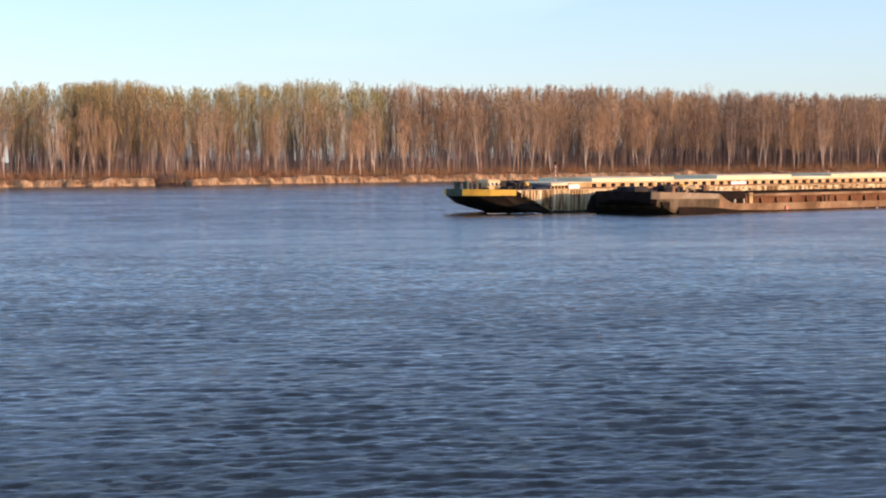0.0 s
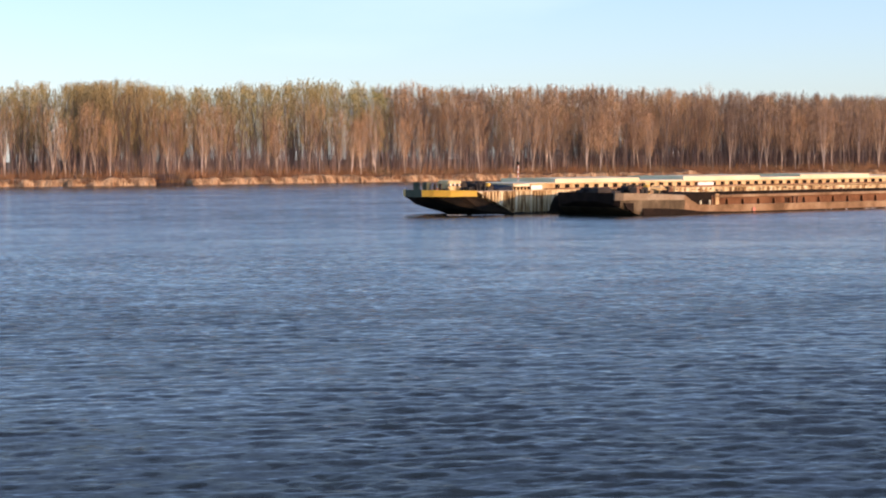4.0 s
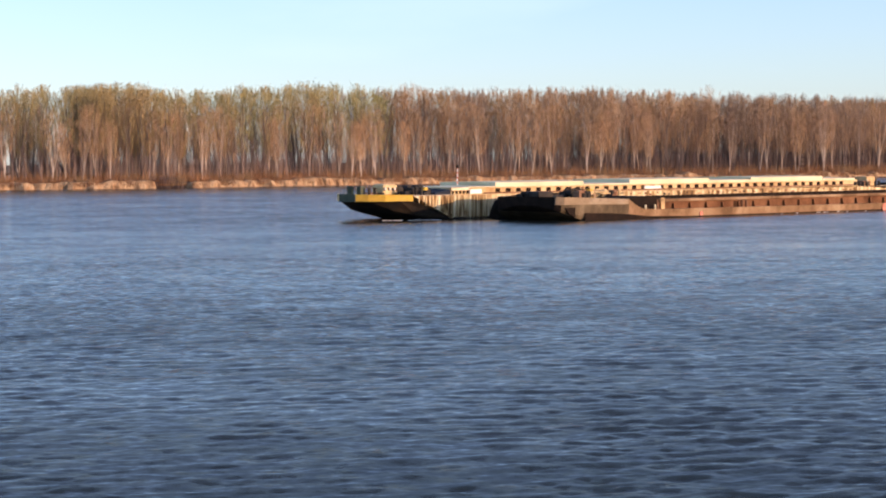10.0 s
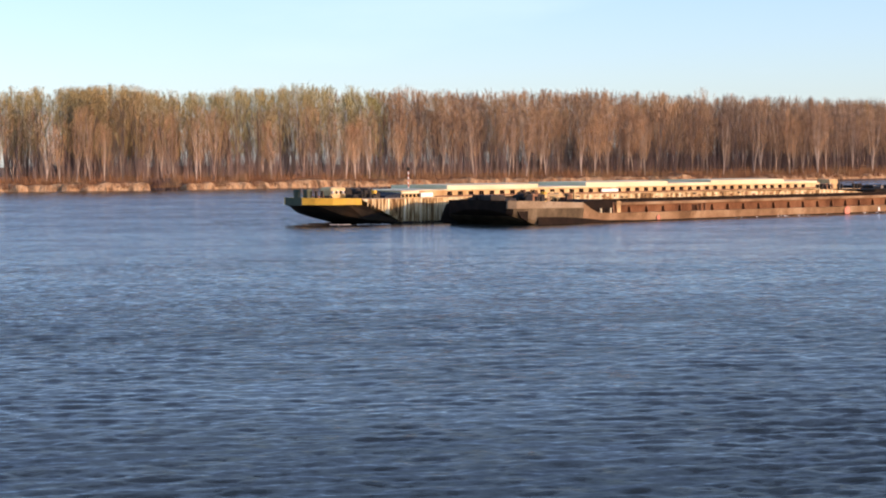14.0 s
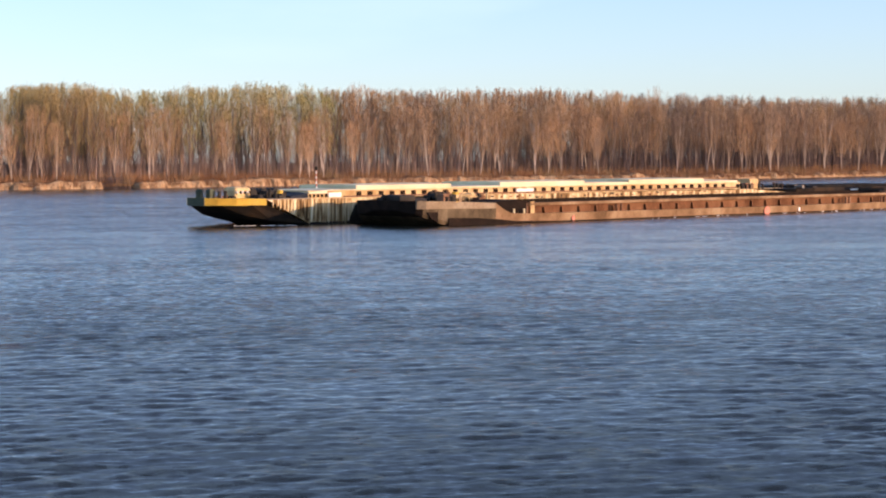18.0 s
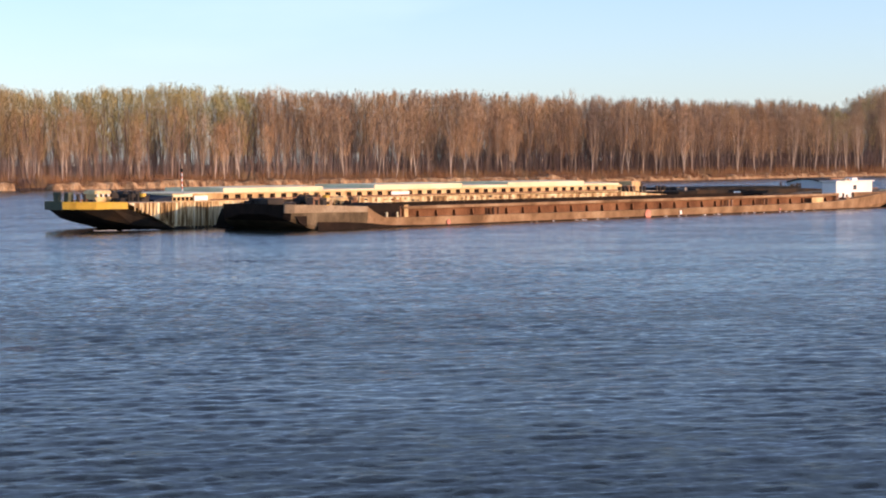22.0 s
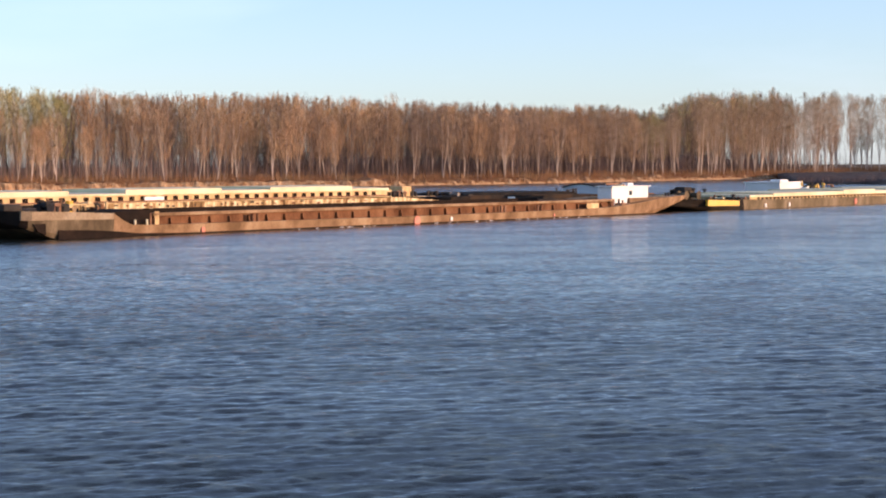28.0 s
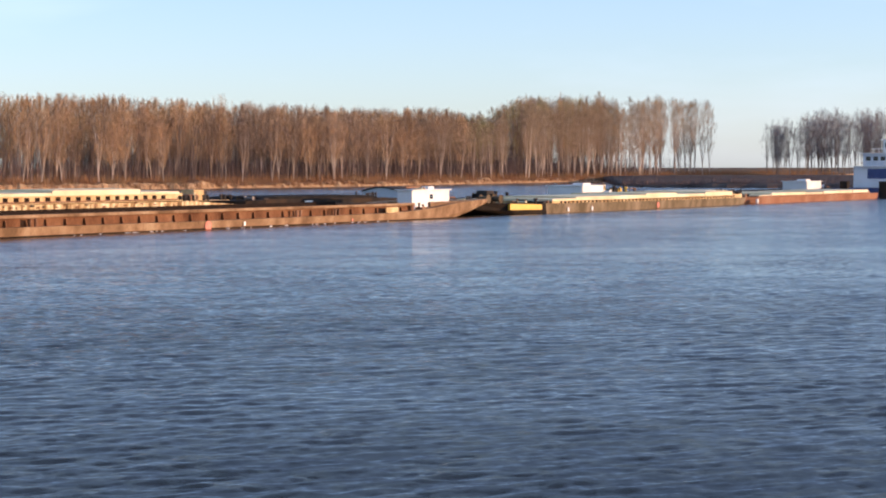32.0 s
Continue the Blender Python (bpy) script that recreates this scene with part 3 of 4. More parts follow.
s = lo
while s < hi:
    x, y, nx, ny = bank_at(s, WOOD)
    d = tree_rng.choice((4, 6, 11, 16, 20)) + tree_rng.uniform(-1.5, 1.5)
    spots.append((x + nx * d, y + ny * d, x, d))
    s += tree_rng.uniform(1.3, 3.2) if x < 246 else tree_rng.uniform(2.6, 4.2)
for i, (x, y, bxx, d) in enumerate(spots):
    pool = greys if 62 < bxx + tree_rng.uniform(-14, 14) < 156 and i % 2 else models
    pool = talls if bxx > 140 + tree_rng.uniform(-12, 12) else pool
    m0 = pool[tree_rng.randrange(len(pool))]
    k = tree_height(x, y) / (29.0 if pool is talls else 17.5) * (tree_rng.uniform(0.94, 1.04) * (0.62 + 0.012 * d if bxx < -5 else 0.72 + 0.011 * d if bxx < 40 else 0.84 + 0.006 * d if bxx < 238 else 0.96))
    m = pose(x, y, 1.6, 0, 0, tree_rng.uniform(0, 360)) @ Matrix.Scale(k, 4)
    if not m0.get("placed"):
        m0["placed"] = 1
        m0.matrix_world = m
    else:
        t = copy_thing(m0, m)
        t.matrix_basis = m


for m0 in models + greys + talls:
    if not m0.get("placed"):
        for ob in [*m0.children, m0]:
            bpy.data.objects.remove(ob)


def wood_block(name, label, places, twigs, material, r=0.12, seed=9, coarse=2.4):
    """Many bare poplars of a far row, joined; places are (x, y, height)."""
    rng = random.Random(seed)
    kinds = [poplar_sticks(rng, 20.0, rng.uniform(2.7, 3.8), twigs, r) for _ in range(7)]
    verts, faces, mats = [], [], []
    for x, y, h in places:
        trunk, limbs, fine = rng.choice(kinds)
        a, k = rng.uniform(0, math.tau), h / 20
        ca, sa = math.cos(a) * k, math.sin(a) * k
        for src, mi in ((trunk, 0), (limbs, 0), (fine, 1)):
            for p, q, r0, r1 in src:
                px, py, pz = x + p.x * ca - p.y * sa, y + p.x * sa + p.y * ca, 1.6 + p.z * k
                qx, qy, qz = x + q.x * ca - q.y * sa, y + q.x * sa + q.y * ca, 1.6 + q.z * k
                b = len(verts)
                if mi:
                    verts += twig(rng, Vector((px, py, pz)), Vector((qx, qy, qz)), r0 * coarse)
                    faces.append((b, b + 1, b + 2))
                    mats.append(1)
                else:
                    verts += [(px - r0, py - r0, pz), (px + r0, py - r0, pz), (px, py + r0, pz), (qx - r1, qy - r1, qz), (qx + r1, qy - r1, qz), (qx, qy + r1, qz)]
                    faces += [(b, b + 1, b + 4, b + 3), (b + 1, b + 2, b + 5, b + 4), (b + 2, b, b + 3, b + 5)]
                    mats += [0] * 3
    me = bpy.data.meshes.new(name)
    me.from_pydata(verts, [], faces)
    me.materials.append(M_BARK_SHADE)
    me.materials.append(material)
    me.polygons.foreach_set("material_index", mats)
    return tagged(new(name, me), label, "woodland", kind="stuff")


places = []
for row, d in enumerate((12, 18, 24, 31, 39, 48, 58)):
    s = wood_s(-200)
    while s < wood_s(247) + row * 3:
        x, y, nx, ny = bank_at(s, WOOD)
        dd = d + tree_rng.uniform(-2, 2)
        tx, ty = x + nx * dd, y + ny * dd
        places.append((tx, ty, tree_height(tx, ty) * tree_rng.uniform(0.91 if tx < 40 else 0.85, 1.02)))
        s += tree_rng.uniform(2.7, 6.0) * (0.85 if x < -45 else 1.0 if x < 175 else 1.3)
stands = {"olive": [], "brown": [], "grey": []}
for p in places:
    mid = -15 < p[0] + tree_rng.uniform(-12, 12) and p[0] < 150
    stands["olive" if not mid and (p[0] < 0 or tree_rng.random() < 0.35) else "grey" if tree_rng.random() < (0.2 if p[0] < 62 else 0.6) else "brown"].append(p)
wood_block("poplar_wood", "deep rows of tall bare poplars with olive-brown crowns", stands["olive"], (96, 16), M_TWIG_BACK)
wood_block("brown_poplar_wood", "deep rows of tall bare poplars with orange-brown crowns", stands["brown"], (96, 16), M_TWIG, seed=11)
wood_block("grey_poplar_wood", "deep rows of bare poplars with darkened grey-brown crowns", stands["grey"], (96, 16), M_TWIG_GREY, seed=10)
places = []
for _ in range(170):
    az, d = radians(tree_rng.uniform(25.3, 34)), tree_rng.uniform(700, 800)
    places.append((math.sin(az) * d, math.cos(az) * d, (17 + 5.5 * min(1, (math.degrees(az) - 25.0) / 2.2)) * tree_rng.uniform(0.95, 1.15) * d / 700))
wood_block("distant_poplar_wood", "distant dark grey-brown bare poplars beyond a gap", places, (90, 14), M_FAR, seed=12, coarse=1.9)


def undergrowth():
    """Thin saplings and suckers between the trunks."""
    rng = random.Random(21)
    verts, faces, mats = [], [], []
    s, e = wood_s(-200), wood_s(288)
    while s < e:
        x, y, nx, ny = bank_at(s, WOOD)
        for _ in range(26 if x < 40 else 34 if x < 245 else 7):
            d = rng.uniform(5, 75)
            px, py = x + nx * d, y + ny * d
            h, w = rng.uniform(3, 11), rng.uniform(0.02, 0.07)
            ox, oy = rng.uniform(-0.5, 0.5), rng.uniform(-0.5, 0.5)
            b = len(verts)
            verts += twig(rng, Vector((px, py, 1.7)), Vector((px + ox, py + oy, 1.7 + h)), w)
            faces.append((b, b + 1, b + 2))
            pale = 1 if x + rng.uniform(-25, 25) < 40 else 0
            mats += [pale] * 11
            for _ in range(10):
                z = rng.uniform(0.08, 0.95) * h
                t = z / h
                qx, qy, a = px + ox * t, py + oy * t, rng.uniform(0, math.tau)
                ln = rng.uniform(0.5, 1.4)
                b = len(verts)
                verts += twig(rng, Vector((qx, qy, 1.7 + z)), Vector((qx + math.cos(a) * ln * 0.5, qy + math.sin(a) * ln * 0.5, 1.7 + z + ln)), 0.022)
                faces.append((b, b + 1, b + 2))
        s += 0.6
    me = bpy.data.meshes.new("undergrowth")
    me.from_pydata(verts, [], faces)
    me.materials.append(M_SAPLING)
    me.materials.append(M_THICKET)
    me.polygons.foreach_set("material_index", mats)
    return tagged(new("undergrowth", me), "thin bare saplings between the poplar trunks", "undergrowth", kind="stuff")


undergrowth()


def brush():
    """Dry scrub along the bank's brow."""
    rng = random.Random(3)
    verts, faces = [], []
    s, e = bank_s(-170), bank_s(420)
    while s < e:
        x, y, nx, ny = bank_at(s)
        for _ in range(74):
            d = (0.7 if noise.noise((s * 0.23, 40, 0)) > (0.0 if x < 60 else -0.25) else 2.0) + rng.random() ** 2 * 16 + noise.noise((s * 0.11, 3, 0)) * 1.6
            j = rng.uniform(-1, 1)
            px, py = x + nx * d - ny * j * -1, y + ny * d + nx * j * -1
            h = rng.uniform(0.5, 1.7) * (1.0 if d < 3.5 else rng.choice((1.0, 1.2, 1.7))) * (0.7 + 0.6 * abs(noise.noise((s * 0.2, d * 0.2, 1))) * 2)
            ox, oy = rng.uniform(-0.5, 0.5), rng.uniform(-0.5, 0.5)
            z = 0.5 if d < 2 else 1.2 if d < 6 else 1.7
            w = 0.03
            b = len(verts)
            verts += twig(rng, Vector((px, py, z)), Vector((px + ox, py + oy, z + h)), w)
            faces.append((b, b + 1, b + 2))
        s += 0.45
    me = bpy.data.meshes.new("bank_brush")
    me.from_pydata(verts, [], faces)
    me.materials.append(M_BRUSH)
    return tagged(new("bank_brush", me), "dry reddish-brown scrub along the bank's brow", "brush", kind="stuff")


def dark_brush():
    """Dark bare scrub on the tongue of land, and in the gully that breaks the sandy edge, whose shade is put into its
    colour.
    """
    rng = random.Random(8)
    verts, faces = [], []

    def bush(px, py, z, h, w):
        b = len(verts)
        verts.extend(twig(rng, Vector((px, py, z)), Vector((px + rng.uniform(-0.5, 0.5), py, z + h)), w))
        faces.append((b, b + 1, b + 2))

    for _ in range(12000):
        az, d = radians(rng.uniform(20.9, 33)), rng.random() ** 1.6 * 150 + 432
        px, py = math.sin(az) * d, math.cos(az) * d
        bush(px, py, 0.6, 0.3 + rng.uniform(0.4, 1.6) * (0.5 + abs(noise.noise((px * 0.08, py * 0.08, 4))) * 2.2), 0.06)
    # gully scrub: the dark colour stands for the gully's shade
    for _ in range(2600):
        x, y, nx, ny = bank_at(GULLY + rng.gauss(0, 1.7))
        d = rng.uniform(1.5, 9)
        bush(x + nx * d, y + ny * d, 0.0, rng.uniform(0.8, 2.6), 0.06)
    me = bpy.data.meshes.new("dark_brush")
    me.from_pydata(verts, [], faces)
    me.materials.append(M_SAPLING)
    return tagged(new("dark_brush", me), "dark bare scrub on the low tongue of land, shade-coloured in the gully", "brush", kind="stuff")


dark_brush()
brush()

# ---- the convoy ----
B = 11.5      # the far string's near side
FLEET = []


def vessel(name, a, b, label, category="barge", group="barges of the convoy"):
    root = new(name)
    tagged(root, label, category, group)
    FLEET.append((root, a, b))
    return root


def bollard(root, a, y, z, h=0.55, r=0.13, material=None):
    for dx in (-0.28, 0.28):
        bm = cyl(bmesh.new(), a + dx, y, z, z + h, r)
        cyl(bm, a + dx, y, z + h, z + h + 0.07, r * 1.35)
        part("bollard", bm, material or M_DARK, root)


def covers(root, spans, y0, y1, z0, material=M_CREAM, camber=0.07):
    """Sliding hatch covers, low and high ones in turn, slightly cambered."""
    for a0, a1, z1 in spans:
        bm = bmesh.new()
        n, prof = 8, []
        for i in range(n + 1):
            t = i / n
            prof.append((y0 + (y1 - y0) * t, z1 + camber * math.sin(math.pi * t)))
        loop = [(y0, z0), *prof, (y1, z0)]
        va = [bm.verts.new((a0, y, z)) for y, z in loop]
        vb = [bm.verts.new((a1, y, z)) for y, z in loop]
        for i in range(len(loop)):
            j = (i + 1) % len(loop)
            bm.faces.new((va[i], va[j], vb[j], vb[i]))
        bm.faces.new(va)
        bm.faces.new(vb[::-1])
        bmesh.ops.recalc_face_normals(bm, faces=bm.faces)
        part("hatch_cover", bm, material, root)


def gear(root, a0, a1, y0, y1, z, top, n, seed, mats):
    """Deck clutter: reels, posts, boxes and pipes, each a part."""
    rng = random.Random(seed)
    for _ in range(n):
        a, y, h, m = rng.uniform(a0, a1), rng.uniform(y0, y1), rng.uniform(0.4, 1.0) * (top - z), rng.choice(mats)
        kind = rng.choice(("reel", "reel", "post", "post", "box", "pipe", "hood"))
        bm = bmesh.new()
        if kind == "reel":
            rr = min(0.5, h / 2)
            turn = Matrix.Translation((a, y, z + rr)) @ Matrix.Rotation(math.pi / 2, 4, "X")
            cyl(bm, 0, 0, -0.45, 0.45, rr * 0.6, seg=10, m=turn)
            cyl(bm, 0, 0, -0.5, -0.44, rr, seg=14, m=turn)
            cyl(bm, 0, 0, 0.44, 0.5, rr, seg=14, m=turn)
        elif kind == "post":
            cyl(bm, a, y, z, z + h, 0.09)
            cyl(bm, a, y, z + h, z + h + 0.06, 0.14)
        elif kind == "box":
            box(bm, a - 0.35, a + 0.35, y - 0.4, y + 0.4, z, z + h * 0.7, bevel=0.06)
        elif kind == "hood":
            cyl(bm, a, y, z, z + h * 0.7, 0.14)
            cyl(bm, a, y, z + h * 0.7, z + h, 0.3, 0.2)
        else:
            cyl(bm, 0, 0, -0.8, 0.8, 0.07, m=Matrix.Translation((a, y, z + h * 0.8)) @ Matrix.Rotation(math.pi / 2, 4, "Y"))
            for d in (-0.7, 0.7):
                cyl(bm, a + d, y, z, z + h * 0.8, 0.05)
        part("rope_reel" if kind == "reel" else "pipe_frame" if kind == "pipe" else kind, bm, m, root)


# Vents are solid blocks; the openings' shade is put into their colour
def vents(root, a0, a1, step, y, z0, z1, w, material=M_SHADE_BOOT):
    me = None
    n = int((a1 - a0) / step)
    for i in range(n):
        if me is None:
            bm = bx(-w / 2, w * 0.12, -0.03, 0.05, z0, z1)
            box(bm, w * 0.22, w / 2, -0.03, 0.05, z0 - 0.06, z1)
            ob = part("vent", bm, material, root)
            me = ob.data
        else:
            ob = new("vent", me)
            ob.parent = root
        ob.location = (a0 + (i + 0.5) * step, y, 0)


def foam(a0, a1, y0, y1):
    """A low, ragged ridge of broken water along a bow."""
    rng = random.Random(2)
    bm = bmesh.new()
    for i in range(40):
        t = rng.random()
        x, y = a0 + (a1 - a0) * t, y0 + (y1 - y0) * t - rng.uniform(0.0, 0.35)
        bmesh.ops.create_icosphere(bm, subdivisions=1, radius=1.0, matrix=Matrix.Translation((x, y, 0.0)) @ Matrix.Diagonal((rng.uniform(0.1, 0.3), rng.uniform(0.05, 0.16), rng.uniform(0.02, 0.07), 1)))
    return bm


def lead_barge():
    r = vessel("covered_barge", 1.5, B, "covered barge with a yellow and black bow and cream hatch covers")
    bow = [ring(1.3, 2.8, 4.9, 1.55, 1.66, 0.05, 0.5, 0.1), ring(1.9, 2.0, 6.2, 1.15, 1.65, 0.25, 0.9, 0.6), ring(3.0, 1.1, 7.9, 0.5, 1.64, 0.35, 1.7, 1.2), ring(4.0, 0.4, 8.6, -0.1, 1.63, 0.5, 3.6, 1.3), ring(5.1, 0.0, 9.0, -0.6, 1.62, 0.6, 8.0, 0.8)]
    part("bow", loft(bow), M_BLACK, r, "black raked bow")
    part("hull", loft([ring(5.1, 0.0, 9.0, -0.6, 2.05, 0.6, 8.0, 0.8), ring(9.8, 0.0, 9.0, -0.6, 2.05, 0.5, 4.0), ring(14.5, 0.0, 9.0, -0.6, 2.05, 0.5), ring(21.5, 0.0, 9.0, -0.6, 2.05, 0.5)]), M_STREAK, r, "rust-streaked pale steel side")
    # Cast shadow of the hopper barge's bow, put in as a black skin
    part("tarred_side", loft([ring(a, -0.02, 9.02, -0.62, z, 0.5, -0.6) for a, z in ((13.55, 0.9), (13.8, 1.45), (14.5, 1.74), (15.6, 1.9), (17.2, 2.07), (21.48, 2.07))]), M_BLACK, r, "cast shadow put in as a black side skin")
    part("aft_hull", loft([ring(21.52, 0.0, 9.0, -0.6, 2.05, 0.5), ring(64, 0, 9, -0.6, 1.95, 0.5), ring(71, 0.4, 8.6, 0.3, 1.5, 0.4)]), M_STREAK, r, "rust-streaked pale steel side")
    part("bulwark", loft([[(1.1, 2.7, 1.65), (1.1, 2.7, 2.22), (1.1, 5.1, 2.22), (1.1, 5.1, 1.65)], [(1.8, 1.92, 1.64), (1.8, 1.92, 2.2), (1.8, 6.2, 2.2), (1.8, 6.2, 1.64)],
                          [(2.9, 1.0, 1.62), (2.9, 1.0, 2.18), (2.9, 8.0, 2.18), (2.9, 8.0, 1.62)], [(5.0, -0.05, 1.63), (5.0, -0.05, 2.14), (5.0, 9.05, 2.14), (5.0, 9.05, 1.63)]]), M_YELLOW, r, "bright yellow bow bulwark")
    # Plate added over the bulwark's front; its shade is put into grey-green
    part("bow_plate", bx(1.02, 1.09, 2.72, 5.05, 1.6, 2.24), M_SLATE, r, "grey-green plate for the bulwark's shaded front")
    tagged(part("bow_foam", foam(3.6, 7.5, 2.3, -0.1), M_FOAM, r), "thin white bow wave", kind="stuff")
    for i in range(22):
        a = 5.6 + i * 0.34
        z0 = max(0.05, 1.62 - (a - 5.1) * 0.29)
        part("rib", bx(a, a + 0.07, -0.05, 0.02, z0, 2.03), M_STREAK, r)
    part("deck_plate", bx(5.2, 9.6, 0.3, 8.7, 2.06, 2.12), M_GREY, r)
    part("coaming", bx(9.62, 63, 0.75, 8.25, 2.0, 2.68), M_BEIGE, r, "beige hatch coaming")
    part("side_deck", bx(9.7, 62.2, 0.03, 0.74, 2.05, 2.1), M_BEIGE, r)
    vents(r, 14.2, 61.4, 1.17, 0.73, 2.2, 2.55, 0.5)
    # Front slope lies in shade; that is put into its dark blue
    part("front_cover", loft([[(a, y, z0) for y, z0 in ((0.7, 2.1), (0.7, z), (4.5, z + 0.15), (8.3, z), (8.3, 2.1))] for a, z in ((7.9, 2.25), (9.58, 2.5))]), M_COVER_SHADE, r, "sloping front cover, its shade put in as dark blue")
    part("low_cover", loft([[(a, y, z0) for y, z0 in ((0.6, 2.44), (0.6, z), (4.5, z + 0.1), (8.4, z), (8.4, 2.44))] for a, z in ((9.6, 2.56), (11.43, 2.7))]), M_CREAM, r)
    covers(r, [(1.018 * p, 1.018 * q, z) for p, q, z in ((11.25, 14.1, 2.72), (14.15, 24.25, 3.05), (24.3, 29.85, 2.78), (29.9, 40.2, 3.1), (40.25, 45.9, 2.9), (45.95, 56.3, 3.1), (56.35, 61.3, 2.85))], 0.6, 8.4, 2.66)
    for a0, a1, z0, z1 in ((11.4, 12.6, 2.12, 2.5), (32.4, 34.5, 2.0, 2.5)):
        part("name_board", bx(a0 + (0.2 if a0 < 12 else 0), a1 + (0.3 if a0 < 12 else 0), 0.6, 0.72, z0, z1, bevel=0.02), M_WHITE, r, "plain white board")
    boot = bx(9.2, 62.5, -0.03, 0.02, -0.2, 0.2)
    part("boot_top", boot, M_BLACK, r)
    mast = part("mast", cyl(bmesh.new(), 13.3, 4.5, 2.8, 4.55, 0.05), M_WHITE, r, "red and white banded mast")
    part("mast_lamp", cyl(bmesh.new(), 13.3, 4.5, 4.3, 4.6, 0.13), M_DARK, mast)
    for i in range(4):
        part("red_band", cyl(bmesh.new(), 13.3, 4.5, 2.95 + i * 0.42, 3.15 + i * 0.42, 0.056), M_RED, mast)
    # bow gear
    part("anchor_windlass", bx(3.9, 5.5, 2.7, 4.4, 2.1, 3.05, bevel=0.3), M_BEIGE, r, "beige windlass housing")
    for i in range(4):
        part("port", cyl(bmesh.new(), 0, 0, -0.02, 0.02, 0.13, seg=12, m=Matrix.Translation((4.1 + i * 0.4, 2.69, 2.62)) @ Matrix.Rotation(math.pi / 2, 4, "X")), M_SHADE_BOOT, r, "dark round opening")
    for i in range(5):
        part("vent", bx(9.7 + i * 0.4, 9.93 + i * 0.4, 0.71, 0.77, 2.14, 2.4), M_SHADE_BOOT, r)
    # scuppers and rubbed patches along the side
    rng = random.Random(15)
    a = 22.0
    while a < 61:
        w = rng.uniform(0.12, 0.5)
        z = rng.uniform(1.6, 1.85)
        part("scupper", bx(a, a + w, -0.03, 0.02, z, z + rng.uniform(0.08, 0.18)), rng.choice((M_BROWN, M_DARK, M_COAM)), r)
        a += w + rng.uniform(0.25, 1.3)
    # a pipe on short feet along the side deck, and a low wire rail on the bow
    part("deck_pipe", cyl(bmesh.new(), 0, 0, -24.5, 24.5, 0.06, m=Matrix.Translation((37.5, 0.42, 2.17)) @ Matrix.Rotation(math.pi / 2, 4, "Y")), M_BROWN, r, "rusty brown deck pipe")
    for i in range(25):
        part("pipe_foot", bx(13.2 + i * 2.02, 13.3 + i * 2.02, 0.36, 0.48, 2.1, 2.13), M_DARK, r)
    for i in range(5):
        part("rail_post", cyl(bmesh.new(), 1.16, 2.8 + i * 0.55, 2.22, 2.72, 0.025, seg=6), M_SLATE, r)
    part("rail_wire", cyl(bmesh.new(), 0, 0, -1.15, 1.15, 0.02, seg=6, m=Matrix.Translation((1.16, 3.9, 2.7)) @ Matrix.Rotation(math.pi / 2, 4, "X")), M_SLATE, r)
    for i in range(3):
        part("lamp", cyl(bmesh.new(), 4.1 + i * 0.5, 2.66, 2.55, 2.72, 0.1), M_WHITE, r)
    part("side_screen", bx(1.3, 1.42, 3.4, 4.3, 2.2, 2.9, bevel=0.03), M_SLATE, r)
    part("fairlead", bx(1.5, 2.0, 2.6, 3.2, 2.15, 2.9, bevel=0.08), M_SLATE, r)
    for a in (5.9, 6.9, 8.1):
        bm = bmesh.new()
        cyl(bm, 0, 0, -0.6, 0.6, 0.36, seg=14, m=Matrix.Translation((a, 3.6, 2.55)) @ Matrix.Rotation(math.pi / 2, 4, "X"))
        box(bm, a - 0.45, a + 0.45, 2.9, 4.3, 2.1, 2.35)
        part("winch", bm, M_DARK, r)
    part("engine_cover", bx(6.6, 7.8, 2.2, 4.8, 2.1, 2.72, bevel=0.1), M_DARK, r)
    part("yellow_drum", cyl(bmesh.new(), 7.7, 1.9, 2.1, 2.75, 0.26), M_YELLOW, r)
    bollard(r, 2.4, 2.2, 2.15)
    bollard(r, 6.2, 0.8, 2.12)
    gear(r, 5.7, 8.6, 1.2, 3.2, 2.1, 2.8, 9, 11, [M_DARK, M_DARK, M_BROWN, M_DARK])
    gear(r, 2.6, 3.7, 2.0, 4.5, 2.05, 2.6, 4, 12, [M_DARK, M_BROWN, M_SLATE])
    gear(r, 62.8, 69.0, 0.8, 6.0, 2.0, 2.85, 15, 13, [M_BEIGE, M_BROWN, M_DARK, M_CREAM])
    # stern gear
    part("stern_deck", bx(62.1, 69.3, 0.5, 8.5, 1.97, 2.0), M_BEIGE, r)
    part("locker", bx(66.0, 67.4, 2.0, 3.6, 2.0, 2.95, bevel=0.06), M_BEIGE, r)
    part("stern_winch", bx(64.3, 65.6, 1.2, 2.4, 2.0, 2.55, bevel=0.1), M_BROWN, r)
    part("stern_windlass", bx(68.0, 69.0, 3.0, 4.4, 2.0, 2.75, bevel=0.1), M_DARK, r)
    for a in (62.8, 64.0, 66.0, 68.4):
        bollard(r, a, 0.6, 1.95, 0.45)


